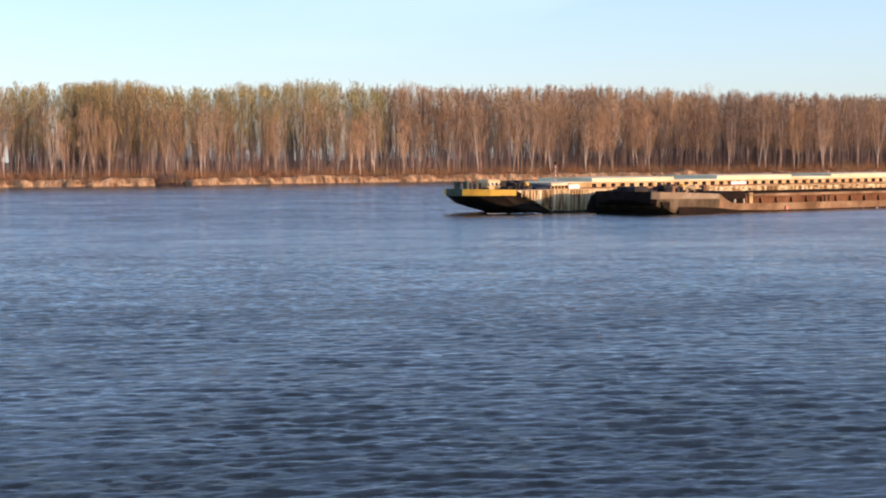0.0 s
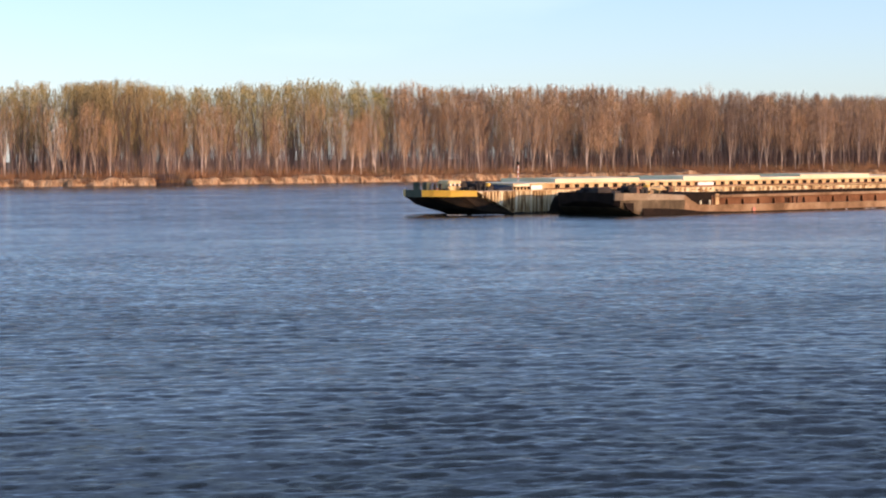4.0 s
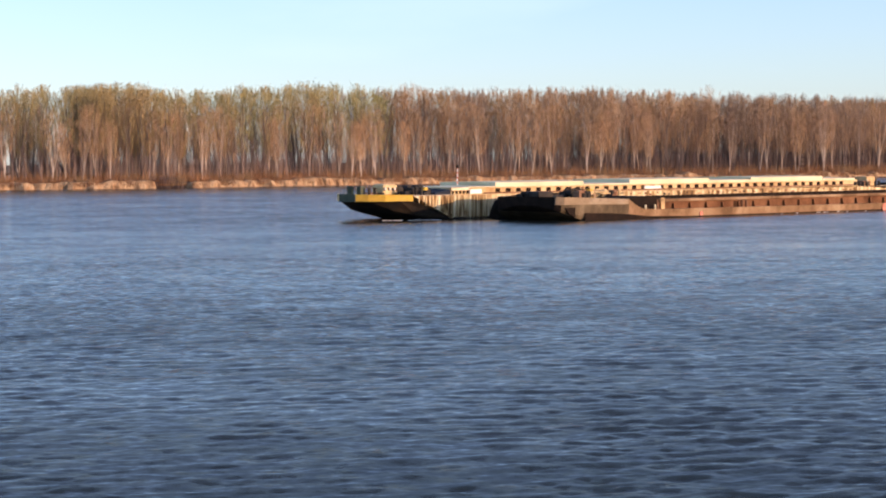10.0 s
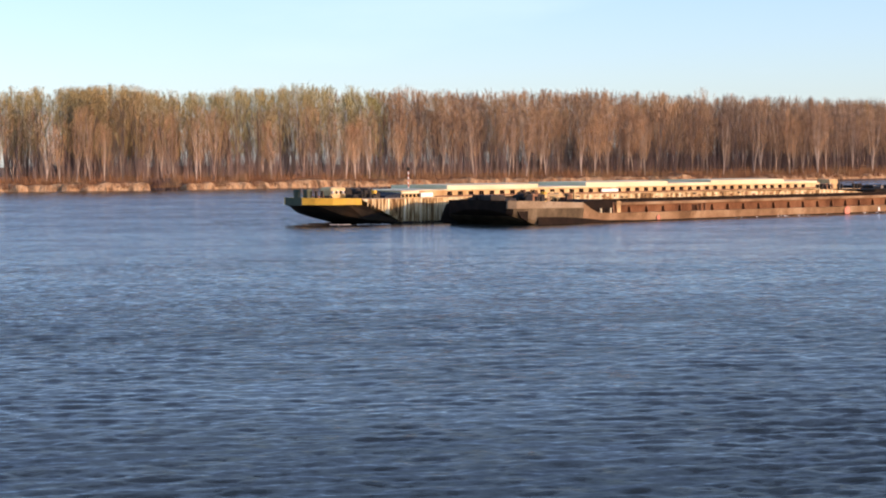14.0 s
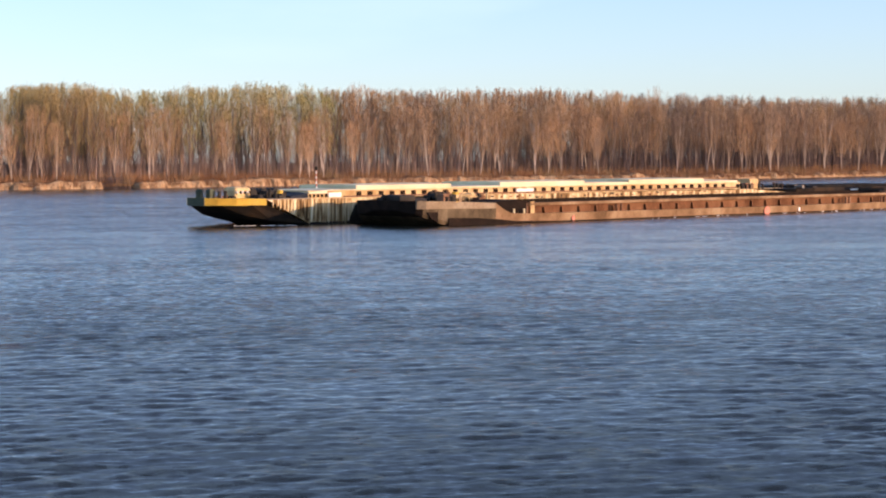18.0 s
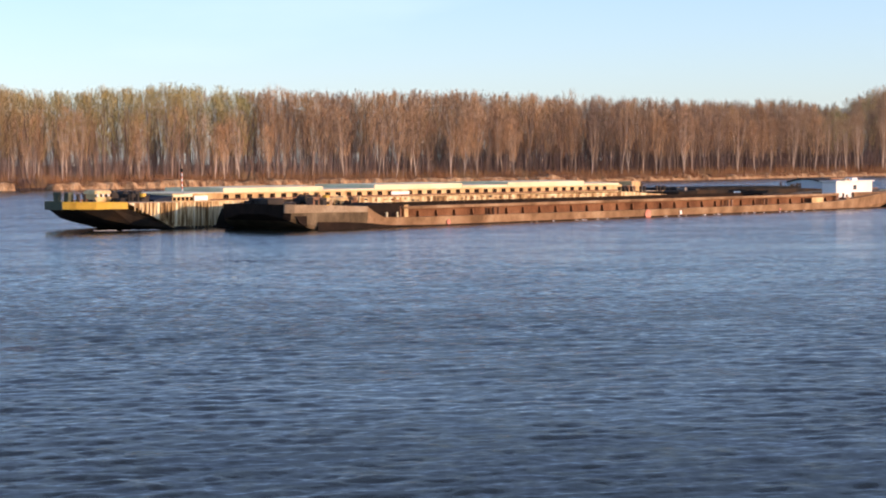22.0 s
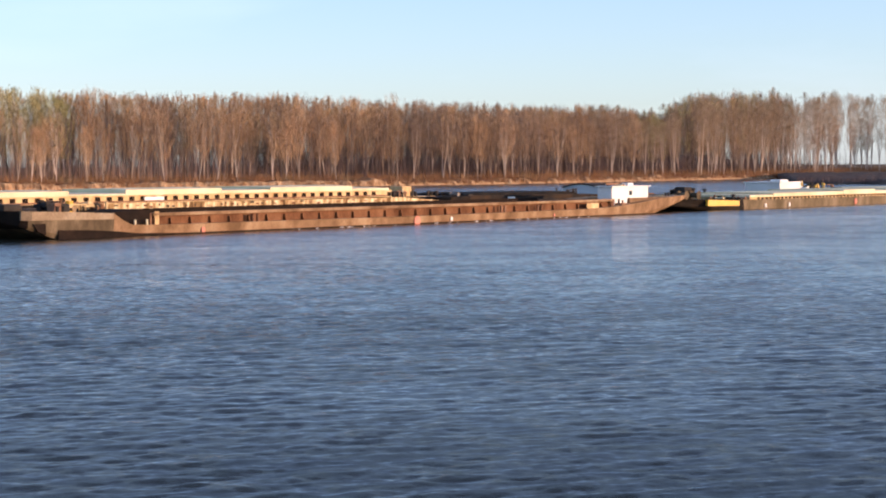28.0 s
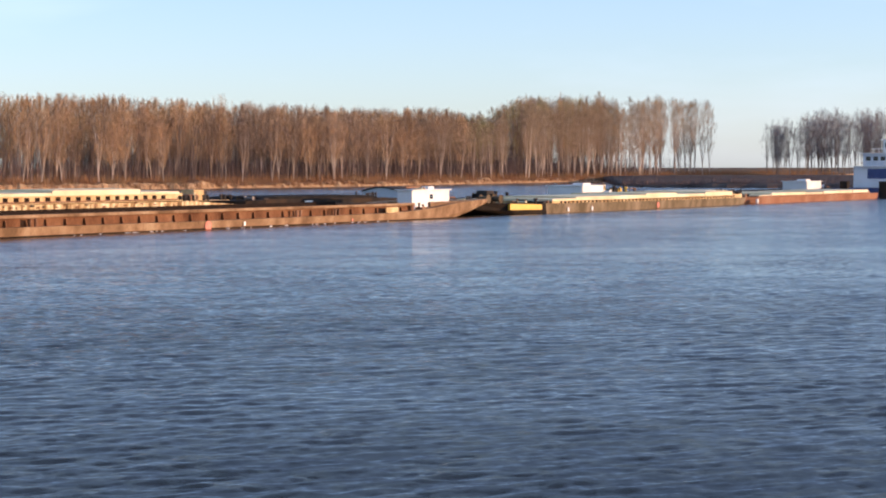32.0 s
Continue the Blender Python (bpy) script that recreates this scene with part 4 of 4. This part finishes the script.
def open_barge():
    r = vessel("open_hopper_barge", 13, 0, "low rust-brown open hopper barge with a white stern house")
    # Bow front faces away from the sun; that shade is put into near-black
    part("bow_front", loft([ring(-0.9, 2.0, 5.2, 1.25, 1.98, 0.2), ring(-0.5, 0.5, 7.0, 0.95, 1.96, 0.2), ring(-0.1, 0.12, 8.2, 0.75, 1.94, 0.2)]), M_SHADE_BOOT, r, "bow front coloured black for its shade")
    part("forecastle", loft([ring(-0.1, 0.12, 8.2, 0.75, 1.92, 0.2), ring(0.6, 0.0, 9.0, 0.5, 1.88, 0.25), ring(2.2, 0.0, 10.2, 0.05, 1.83, 0.3), ring(3.6, 0.0, 11.0, -0.5, 1.79, 0.4), ring(5, 0, 11, -0.6, 1.76, 0.4), ring(7.3, 0, 11, -0.6, 1.65, 0.5)]), M_OLIVE, r, "weathered olive raised bow")
    part("bow_rail", loft([[(a, y, z0), (a, y - 0.05, z1), (a, y + 0.3, z1), (a, y + 0.3, z0)] for a, y, z0, z1 in ((-0.5, 0.42, 1.34, 1.99), (0.1, 0.02, 1.33, 1.95), (3.0, -0.03, 1.32, 1.87), (5.2, -0.03, 1.27, 1.77), (7.2, -0.03, 1.25, 1.68))]), M_RAIL, r, "pale weathered bow rail")
    part("anchor_pocket", loft([[(0.2, 0.0, 1.1), (0.55, -0.02, 0.6), (0.6, 0.3, 0.6), (0.3, 0.3, 1.1)], [(1.25, -0.02, 1.1), (1.25, -0.02, 0.3), (1.3, 0.3, 0.3), (1.3, 0.3, 1.1)]]), M_SHADE_BOOT, r)
    part("windlass", bx(1.0, 2.6, 4.2, 6.6, 1.85, 2.35, bevel=0.15), M_DARK, r, "rusty dark windlass")
    gear(r, 0.6, 2.6, 1.8, 7.5, 1.86, 2.35, 8, 21, [M_DARK, M_BLACK])
    gear(r, 4.3, 6.6, 3.4, 6.6, 1.72, 2.65, 14, 22, [M_DARK, M_BROWN, M_DARK, M_RUST])
    gear(r, 6.4, 10.6, 3.5, 6.8, 1.78, 2.5, 18, 23, [M_BEIGE, M_BEIGE, M_CREAM, M_BROWN, M_DARK])
    part("yellow_drum", cyl(bmesh.new(), 6.9, 4.4, 1.7, 2.5, 0.28), M_YELLOW, r)
    # Solid block in the well; the well's shade is put into its near-black
    part("well_bulkhead", loft([[(a, y, 0.7), (a, y, z), (a, 9.8, z), (a, 9.8, 0.7)] for a, y, z in ((7.2, 0.75, 1.66), (9.0, 0.75, 1.84), (10.7, 0.75, 1.86), (11.25, 0.75, 1.8))]), M_SHADE_BOOT, r, "hold bulkhead block, the well's shade put in its colour")
    part("boot_top", loft([[(a, -0.025, -0.15), (a, -0.025, z), (a, 0.0, z), (a, 0.0, -0.15)] for a, z in ((2.3, 0.62), (5.0, 0.56), (7.5, 0.4), (9.5, 0.2), (14.0, 0.1), (78.0, 0.08))]), M_SHADE_BOOT, r, "dark boot line")
    part("hull", loft([ring(7.3, 0.0, 11.0, -0.6, 1.63, 0.5), ring(8.1, 0.0, 11.0, -0.6, 1.16, 0.5), ring(8.9, 0, 11, -0.6, 0.83, 0.5), ring(11.2, 0, 11, -0.6, 0.75, 0.5), ring(40, 0, 11, -0.6, 0.66, 0.5), ring(66, 0, 11, -0.6, 0.72, 0.5), ring(71, 0, 11, -0.6, 0.86, 0.5),
                       ring(74, 0.0, 11.0, -0.6, 1.1, 0.5), ring(79, 0.25, 10.75, 0.1, 1.5, 0.4), ring(84, 1.2, 9.8, 0.85, 1.66, 0.3), ring(87.6, 2.4, 8.6, 1.3, 1.7, 0.15)]), M_RUST, r, "rusty brown hull")
    z0, z1 = 0.6, 1.57
    # Shade below the flange is put into this wall's darker brown
    bm = bx(11.4, 71.4, 1.0, 1.1, z0, z1)
    part("coaming", bm, M_COAM, r, "brown hold coaming, shade put in a darker brown")
    part("coaming_flange", bx(11.4, 71.4, 0.6, 0.99, 1.36, z1 + 0.02, bevel=0.03), M_RUST, r, "rusty brown coaming flange")
    # The hold's dark interior is put into the far coaming's colour
    part("far_coaming", bx(11.4, 71.4, 9.9, 10.05, z0, 1.64), M_SHADE_BOOT, r, "far coaming coloured dark for the hold's interior")
    part("front_coaming", bx(11.28, 11.42, 0.75, 10.05, 0.6, 1.6), M_BROWN, r)
    part("corner_plate", bx(11.6, 12.0, 0.6, 0.66, 0.74, 1.7), M_BEIGE, r)
    part("aft_coaming", bx(71.35, 71.5, 0.75, 10.05, 0.6, 1.5), M_BROWN, r)
    part("hold_floor", bx(11.5, 71.3, 1.15, 9.85, 0.9, 0.98), M_BROWN, r)
    tagged(part("side_foam", foam(24.0, 66.0, 0.12, 0.12), M_FOAM, r), "thin broken line of white foam", kind="stuff")
    me = None
    for k in range(30):
        if me is None:
            bm = bmesh.new()
            v = [bm.verts.new(p) for p in ((-0.05, 0.98, 1.2), (-0.05, 0.98, 0.68), (-0.05, 0.74, 0.68), (-0.05, 0.82, 1.2), (0.05, 0.98, 1.2), (0.05, 0.98, 0.68), (0.05, 0.74, 0.68), (0.05, 0.82, 1.2))]
            for q in ((0, 1, 2, 3), (7, 6, 5, 4), (0, 4, 5, 1), (1, 5, 6, 2), (2, 6, 7, 3), (3, 7, 4, 0)):
                bm.faces.new([v[i] for i in q])
            ob = part("stanchion", bm, M_COAM, r)
            me = ob.data
        else:
            ob = new("stanchion", me)
            ob.parent = r
        ob.location = (13.35 + 2.004 * k, 0, 0)
    for a in (9.55, 10.65):
        part("bitt", cyl(bmesh.new(), a, 0.4, 0.74, 1.16, 0.08), M_CREAM, r, "pale mooring bitt")
    for a, k in ((15.8, 0.2), (40.5, 0.4), (45.2, 0.1), (60.4, 0.12)):
        part("draught_mark", cyl(bmesh.new(), 0, 0, -0.015, 0.015, k, seg=16, m=Matrix.Translation((a, -0.012, 0.28)) @ Matrix.Rotation(math.pi / 2, 4, "X")), M_RED, r, "faded red disc")
    part("white_mark", bx(45.0, 45.25, -0.03, 0.0, 0.15, 0.5), M_WHITE, r)
    part("notice_plate", bx(66.2, 68.2, 0.3, 0.4, 0.75, 1.25, bevel=0.02), M_BEIGE, r)
    bollard(r, 21.6, 0.4, 0.72, 0.5, 0.12, M_BROWN)
    bollard(r, 53.0, 0.4, 0.7, 0.5, 0.12, M_BROWN)
    bollard(r, 58.6, 0.4, 0.7, 0.5, 0.12, M_BROWN)
    bollard(r, 84.5, 2.8, 1.55, 0.4, 0.1)
    bollard(r, 3.5, 1.2, 1.8, 0.35)
    h = part("stern_house", bx(71.8, 78.4, 1.2, 2.9, 0.85, 2.72, bevel=0.05), M_WHITE, r, "white-painted stern cabin")
    part("cabin_roof", bx(71.6, 78.6, 1.0, 3.1, 2.72, 2.82), M_WHITE, h)
    part("cabin_window", bx(74.9, 75.4, 1.16, 1.2, 1.9, 2.35), M_GLASS, h)
    part("roof_box", bx(75.6, 76.6, 1.8, 2.6, 2.82, 3.1, bevel=0.05), M_WHITE, h)
    part("roof_rail", bx(72.0, 74.4, 2.0, 2.1, 2.95, 3.12), M_BROWN, h)
    part("plinth", bx(74.6, 82.0, 0.9, 6.0, 0.9, 1.62, bevel=0.04), M_RUST, r)
    gear(r, 70.6, 73.2, 0.5, 0.9, 0.85, 1.6, 5, 24, [M_BROWN, M_DARK, M_RUST])
    gear(r, 73.0, 77.0, 1.4, 2.4, 2.82, 3.1, 4, 25, [M_CREAM, M_BROWN, M_WHITE])
    gear(r, 80.5, 85.5, 2.6, 6.5, 1.55, 2.1, 7, 26, [M_BROWN, M_DARK, M_CREAM])


def coal_barge():
    r = vessel("black_barge", 73.5, B, "black open barge with a dark cargo and a grey arched cabin")
    part("hull", loft([ring(0.2, 1.0, 8.0, 0.3, 1.8, 0.3), ring(2, 0, 9, -0.6, 1.95, 0.5), ring(22, 0, 9, -0.6, 1.85, 0.5), ring(30, 0.2, 8.8, -0.3, 1.5, 0.5), ring(37, 1.5, 7.5, 0.4, 1.4, 0.4)]), M_BLACK, r, "black hull")
    part("cargo", loft([ring(2.6, 1.2, 7.5, 1.7, 2.1, 0.05), ring(4, 0.8, 8, 1.7, 2.2, 0.05), ring(20, 0.8, 8, 1.7, 2.15, 0.05), ring(22, 1.2, 7.5, 1.7, 1.95, 0.05)]), M_COAL, r, "dark heaped cargo")
    bm = bmesh.new()
    prof = [(1.4, 1.2)] + [(1.4 + 4.9 * i / 10, 2.35 + 0.42 * math.sin(math.pi * i / 10)) for i in range(11)] + [(6.3, 1.2)]
    va, vb = [bm.verts.new((26.5, y, z)) for y, z in prof], [bm.verts.new((29.5, y, z)) for y, z in prof]
    for i in range(len(prof)):
        j = (i + 1) % len(prof)
        bm.faces.new((va[i], va[j], vb[j], vb[i]))
    bm.faces.new(va)
    bm.faces.new(vb[::-1])
    bmesh.ops.recalc_face_normals(bm, faces=bm.faces)
    h = part("arched_cabin", bm, M_HOUSE, r, "grey-white cabin with an arched roof")
    part("roof_edge", loft([[(a, y, z) for y, z in [(p[0], p[1] + 0.03) for p in prof[1:-1]] + [(p[0], p[1] + 0.14) for p in prof[1:-1]][::-1]] for a in (26.3, 29.7)]), M_DARK, h)
    gear(r, 0.8, 2.5, 0.6, 5.0, 1.9, 2.5, 6, 31, [M_DARK, M_BLACK, M_GREY])
    gear(r, 20.5, 26.0, 1.0, 4.0, 1.75, 2.4, 6, 32, [M_DARK, M_BLACK])
    part("white_board", bx(8.0, 9.2, -0.05, 0.0, 1.5, 1.75), M_WHITE, r)


def second_barge():
    r = vessel("covered_barge", 99.8, 0.3, "olive covered barge with a yellow bow stripe and cream hatch covers")
    part("bow", loft([ring(0.2, 3.4, 5.6, 0.5, 1.25, 0.1, 0.5), ring(3.5, 1.0, 9.8, -0.1, 1.2, 0.4, 1.5), ring(9.2, 0, 10.8, -0.5, 1.1, 0.5, 1.0)]), M_BLACK, r, "black bow")
    part("bow_stripe", loft([[(3.4, 0.92, 0.5), (3.4, 0.92, 1.16), (3.4, 1.2, 1.16), (3.4, 1.2, 0.5)], [(8.5, 0.04, 0.45), (8.5, 0.04, 1.0), (8.5, 0.3, 1.0), (8.5, 0.3, 0.45)]]), M_YELLOW, r, "yellow bow stripe")
    part("hull", loft([ring(9.2, 0, 10.8, -0.5, 1.08, 0.5, 1.0), ring(14, 0, 10.8, -0.5, 1.05, 0.5), ring(60, 0, 10.8, -0.5, 0.95, 0.5), ring(63.3, 0.5, 10.3, 0, 0.95, 0.4)]), M_DRAB, r, "weathered olive-brown side")
    part("coaming", bx(11.5, 62, 0.5, 10.3, 0.95, 1.42), M_BEIGE, r)
    vents(r, 13, 60, 0.9, 0.48, 1.06, 1.28, 0.45, M_SHADE_BOOT)
    covers(r, [(11.3, 16.5, 1.52), (16.6, 33.6, 1.68), (33.7, 42.1, 1.84), (42.2, 50.2, 1.62), (50.3, 58.6, 1.8)], 0.35, 10.45, 1.3, camber=0.05)
    gear(r, 1.0, 3.6, 2.2, 6.0, 1.2, 2.2, 9, 41, [M_DARK, M_OLIVE, M_DARK, M_BLACK])
    gear(r, 8.6, 11.0, 0.6, 5.0, 1.08, 1.7, 8, 42, [M_DARK, M_BROWN, M_DARK, M_CREAM])
    gear(r, 59.4, 63.0, 0.5, 5.0, 1.4, 2.1, 9, 44, [M_DARK, M_BLACK, M_DARK])
    part("stern_locker", bx(59.0, 62.2, 0.6, 3.0, 1.42, 1.75, bevel=0.06), M_DARK, r)
    part("draught_mark", cyl(bmesh.new(), 0, 0, -0.015, 0.015, 0.36, seg=16, m=Matrix.Translation((36.2, -0.02, 0.45)) @ Matrix.Rotation(math.pi / 2, 4, "X")), M_RED, r, "faded red disc")
    for a in (14.0, 19.5):
        part("white_mark", bx(a, a + 0.35, -0.04, 0.0, 0.15, 0.6), M_WHITE, r)


def third_barge():
    r = vessel("covered_barge", 164.5, 0.3, "orange-brown covered barge with cream hatch covers")
    part("hull", loft([ring(0.2, 1.5, 9.3, 0, 0.95, 0.3), ring(3, 0, 10.8, -0.5, 0.92, 0.5), ring(46, 0, 10.8, -0.5, 0.9, 0.5), ring(50, 0.6, 10.2, -0.2, 0.9, 0.4)]), M_ORANGE, r, "red-brown side")
    part("coaming", bx(2.8, 46, 0.5, 10.3, 0.88, 1.1), M_BROWN, r)
    covers(r, [(2.6, 6.8, 1.15), (6.9, 19.2, 1.4), (19.5, 25.7, 1.3), (26.1, 37.7, 1.42), (38.1, 44.8, 1.45)], 0.35, 10.45, 1.06, camber=0.05)
    gear(r, 0.6, 2.7, 1.2, 6.0, 0.92, 1.9, 11, 43, [M_DARK, M_BROWN, M_BLACK])
    part("white_mark", bx(1.2, 1.6, -0.04, 0.2, 0.1, 0.7), M_WHITE, r)


def far_barge(a, length, house, label, stuff):
    r = vessel("deck_barge", a, B, label)
    part("hull", loft([ring(0.2, 1.5, 7.5, 0.2, 1.3, 0.3), ring(4, 0, 9, -0.5, 1.35, 0.5), ring(length - 4, 0, 9, -0.5, 1.3, 0.5), ring(length, 1, 8, 0, 1.3, 0.4)]), M_BLACK, r, "dark hull")
    x0, x1, y1 = house
    h = part("deck_house", bx(x0, x1, 0.5, y1, 1.3, 2.58, bevel=0.05), M_WHITE, r, "white deck house")
    part("house_roof", bx(x0 - 0.2, x1 + 0.2, 0.35, y1 + 0.2, 2.58, 2.68), M_WHITE, h)
    part("roof_box", bx(x0 + 2, x0 + 4, 1.5, 3.0, 2.68, 2.95, bevel=0.05), M_WHITE, h)
    gear(r, x1 + 0.8, x1 + 5, 0.8, 4.0, 1.3, 2.2, 5, 53, [M_DARK, M_BROWN, M_WHITE])
    if stuff:
        gear(r, x1 + 1.5, x1 + 13, 1.0, 5.0, 1.3, 2.75, 20, 51, [M_DARK, M_GREEN, M_DARK, M_BROWN, M_YELLOW, M_DARK])
        gear(r, 2.4, 7.0, 1.0, 5.0, 1.35, 2.2, 8, 52, [M_DARK, M_BLACK])
        covers(r, [(x1 + 18, x1 + 38, 1.62)], 0.6, 8.4, 1.3, camber=0.05)
        part("windlass", bx(2.4, 4.0, 1.2, 2.6, 1.3, 2.3, bevel=0.15), M_DARK, r)


def pusher():
    r = vessel("push_tug", 222, 0.5, "white and blue river push tug with stacked decks", "tugboat", "push tug")
    part("hull", loft([ring(0, 0.3, 10.7, -0.8, 1.5, 0.5), ring(24, 0.3, 10.7, -0.8, 1.4, 0.5), ring(30, 1.5, 9.5, -0.2, 1.4, 0.5)]), M_BLUE, r, "blue hull")
    h = part("main_deckhouse", bx(6, 26, 1.0, 9.4, 1.5, 4.9, bevel=0.05), M_WHITE, r, "white main deckhouse")
    part("blue_panel", bx(5.93, 6.0, 1.0, 7.0, 3.0, 4.6), M_BLUE, h, "dark blue front panel")
    part("side_panel", bx(6.5, 25, 0.94, 1.0, 3.0, 4.6), M_BLUE, h)
    part("main_deck_edge", bx(5.6, 26.4, 0.7, 9.7, 4.9, 5.02), M_WHITE, h)
    u = part("upper_deckhouse", bx(8.8, 22, 2.0, 8.8, 5.02, 7.1, bevel=0.05), M_HOUSE, r, "grey-white upper deckhouse")
    for i in range(5):
        part("window", bx(8.74, 8.8, 2.5 + i * 1.25, 3.3 + i * 1.25, 5.9, 6.6), M_GLASS, u)
    for i in range(7):
        part("window", bx(9.4 + i * 1.75, 10.3 + i * 1.75, 1.94, 2.0, 5.9, 6.6), M_GLASS, u)
    part("upper_deck_edge", bx(8.4, 22.4, 1.6, 9.2, 7.1, 7.2), M_WHITE, u)
    w = part("wheelhouse", bx(17.5, 22, 2.4, 8.4, 7.2, 9.4, bevel=0.08), M_WHITE, r)
    part("wheelhouse_window", bx(17.44, 17.5, 2.7, 8.1, 8.1, 9.0), M_GLASS, w)
    part("wheelhouse_window", bx(17.8, 21.7, 2.34, 2.4, 8.1, 9.0), M_GLASS, w)
    part("wheelhouse_roof", bx(17.1, 22.3, 2.0, 8.8, 9.4, 9.55), M_WHITE, w)
    part("radar_mast", cyl(bmesh.new(), 9.6, 6.4, 7.2, 8.1, 0.06), M_WHITE, r)
    part("radar_bar", bx(9.5, 9.7, 5.2, 7.6, 7.8, 7.9), M_WHITE, r)
    part("mast", cyl(bmesh.new(), 19.5, 5.4, 9.5, 12.0, 0.08), M_WHITE, r)
    for i in range(9):
        part("rail_post", cyl(bmesh.new(), 5.7, 1.0 + i * 1.05, 5.0, 5.9, 0.025, seg=6), M_WHITE, r)
    part("hand_rail", bx(5.68, 5.72, 0.8, 9.6, 5.87, 5.92), M_WHITE, r)
    for y in (1.5, 8.0):
        part("push_knee", bx(-0.6, 0.6, y, y + 1.3, -0.3, 2.6, bevel=0.1), M_BLACK, r)


lead_barge()
open_barge()
coal_barge()
second_barge()
third_barge()
far_barge(114.9, 72, (23.9, 29.4, 5.4), "low dark barge with a white deck house and gear", True)
far_barge(188.5, 40, (24.5, 30.6, 4.6), "low dark barge with a white deck house", False)
pusher()


def motions():
    times = [i * 2.0 for i in range(17)]
    for ob, a, b in FLEET:
        walk(ob, [(t, convoy(t) @ pose(a, b, 0)) for t in times])
    walk(water, [(0, pose(0, 0, 0)), (32, pose(22, -1, 0))])


motions()
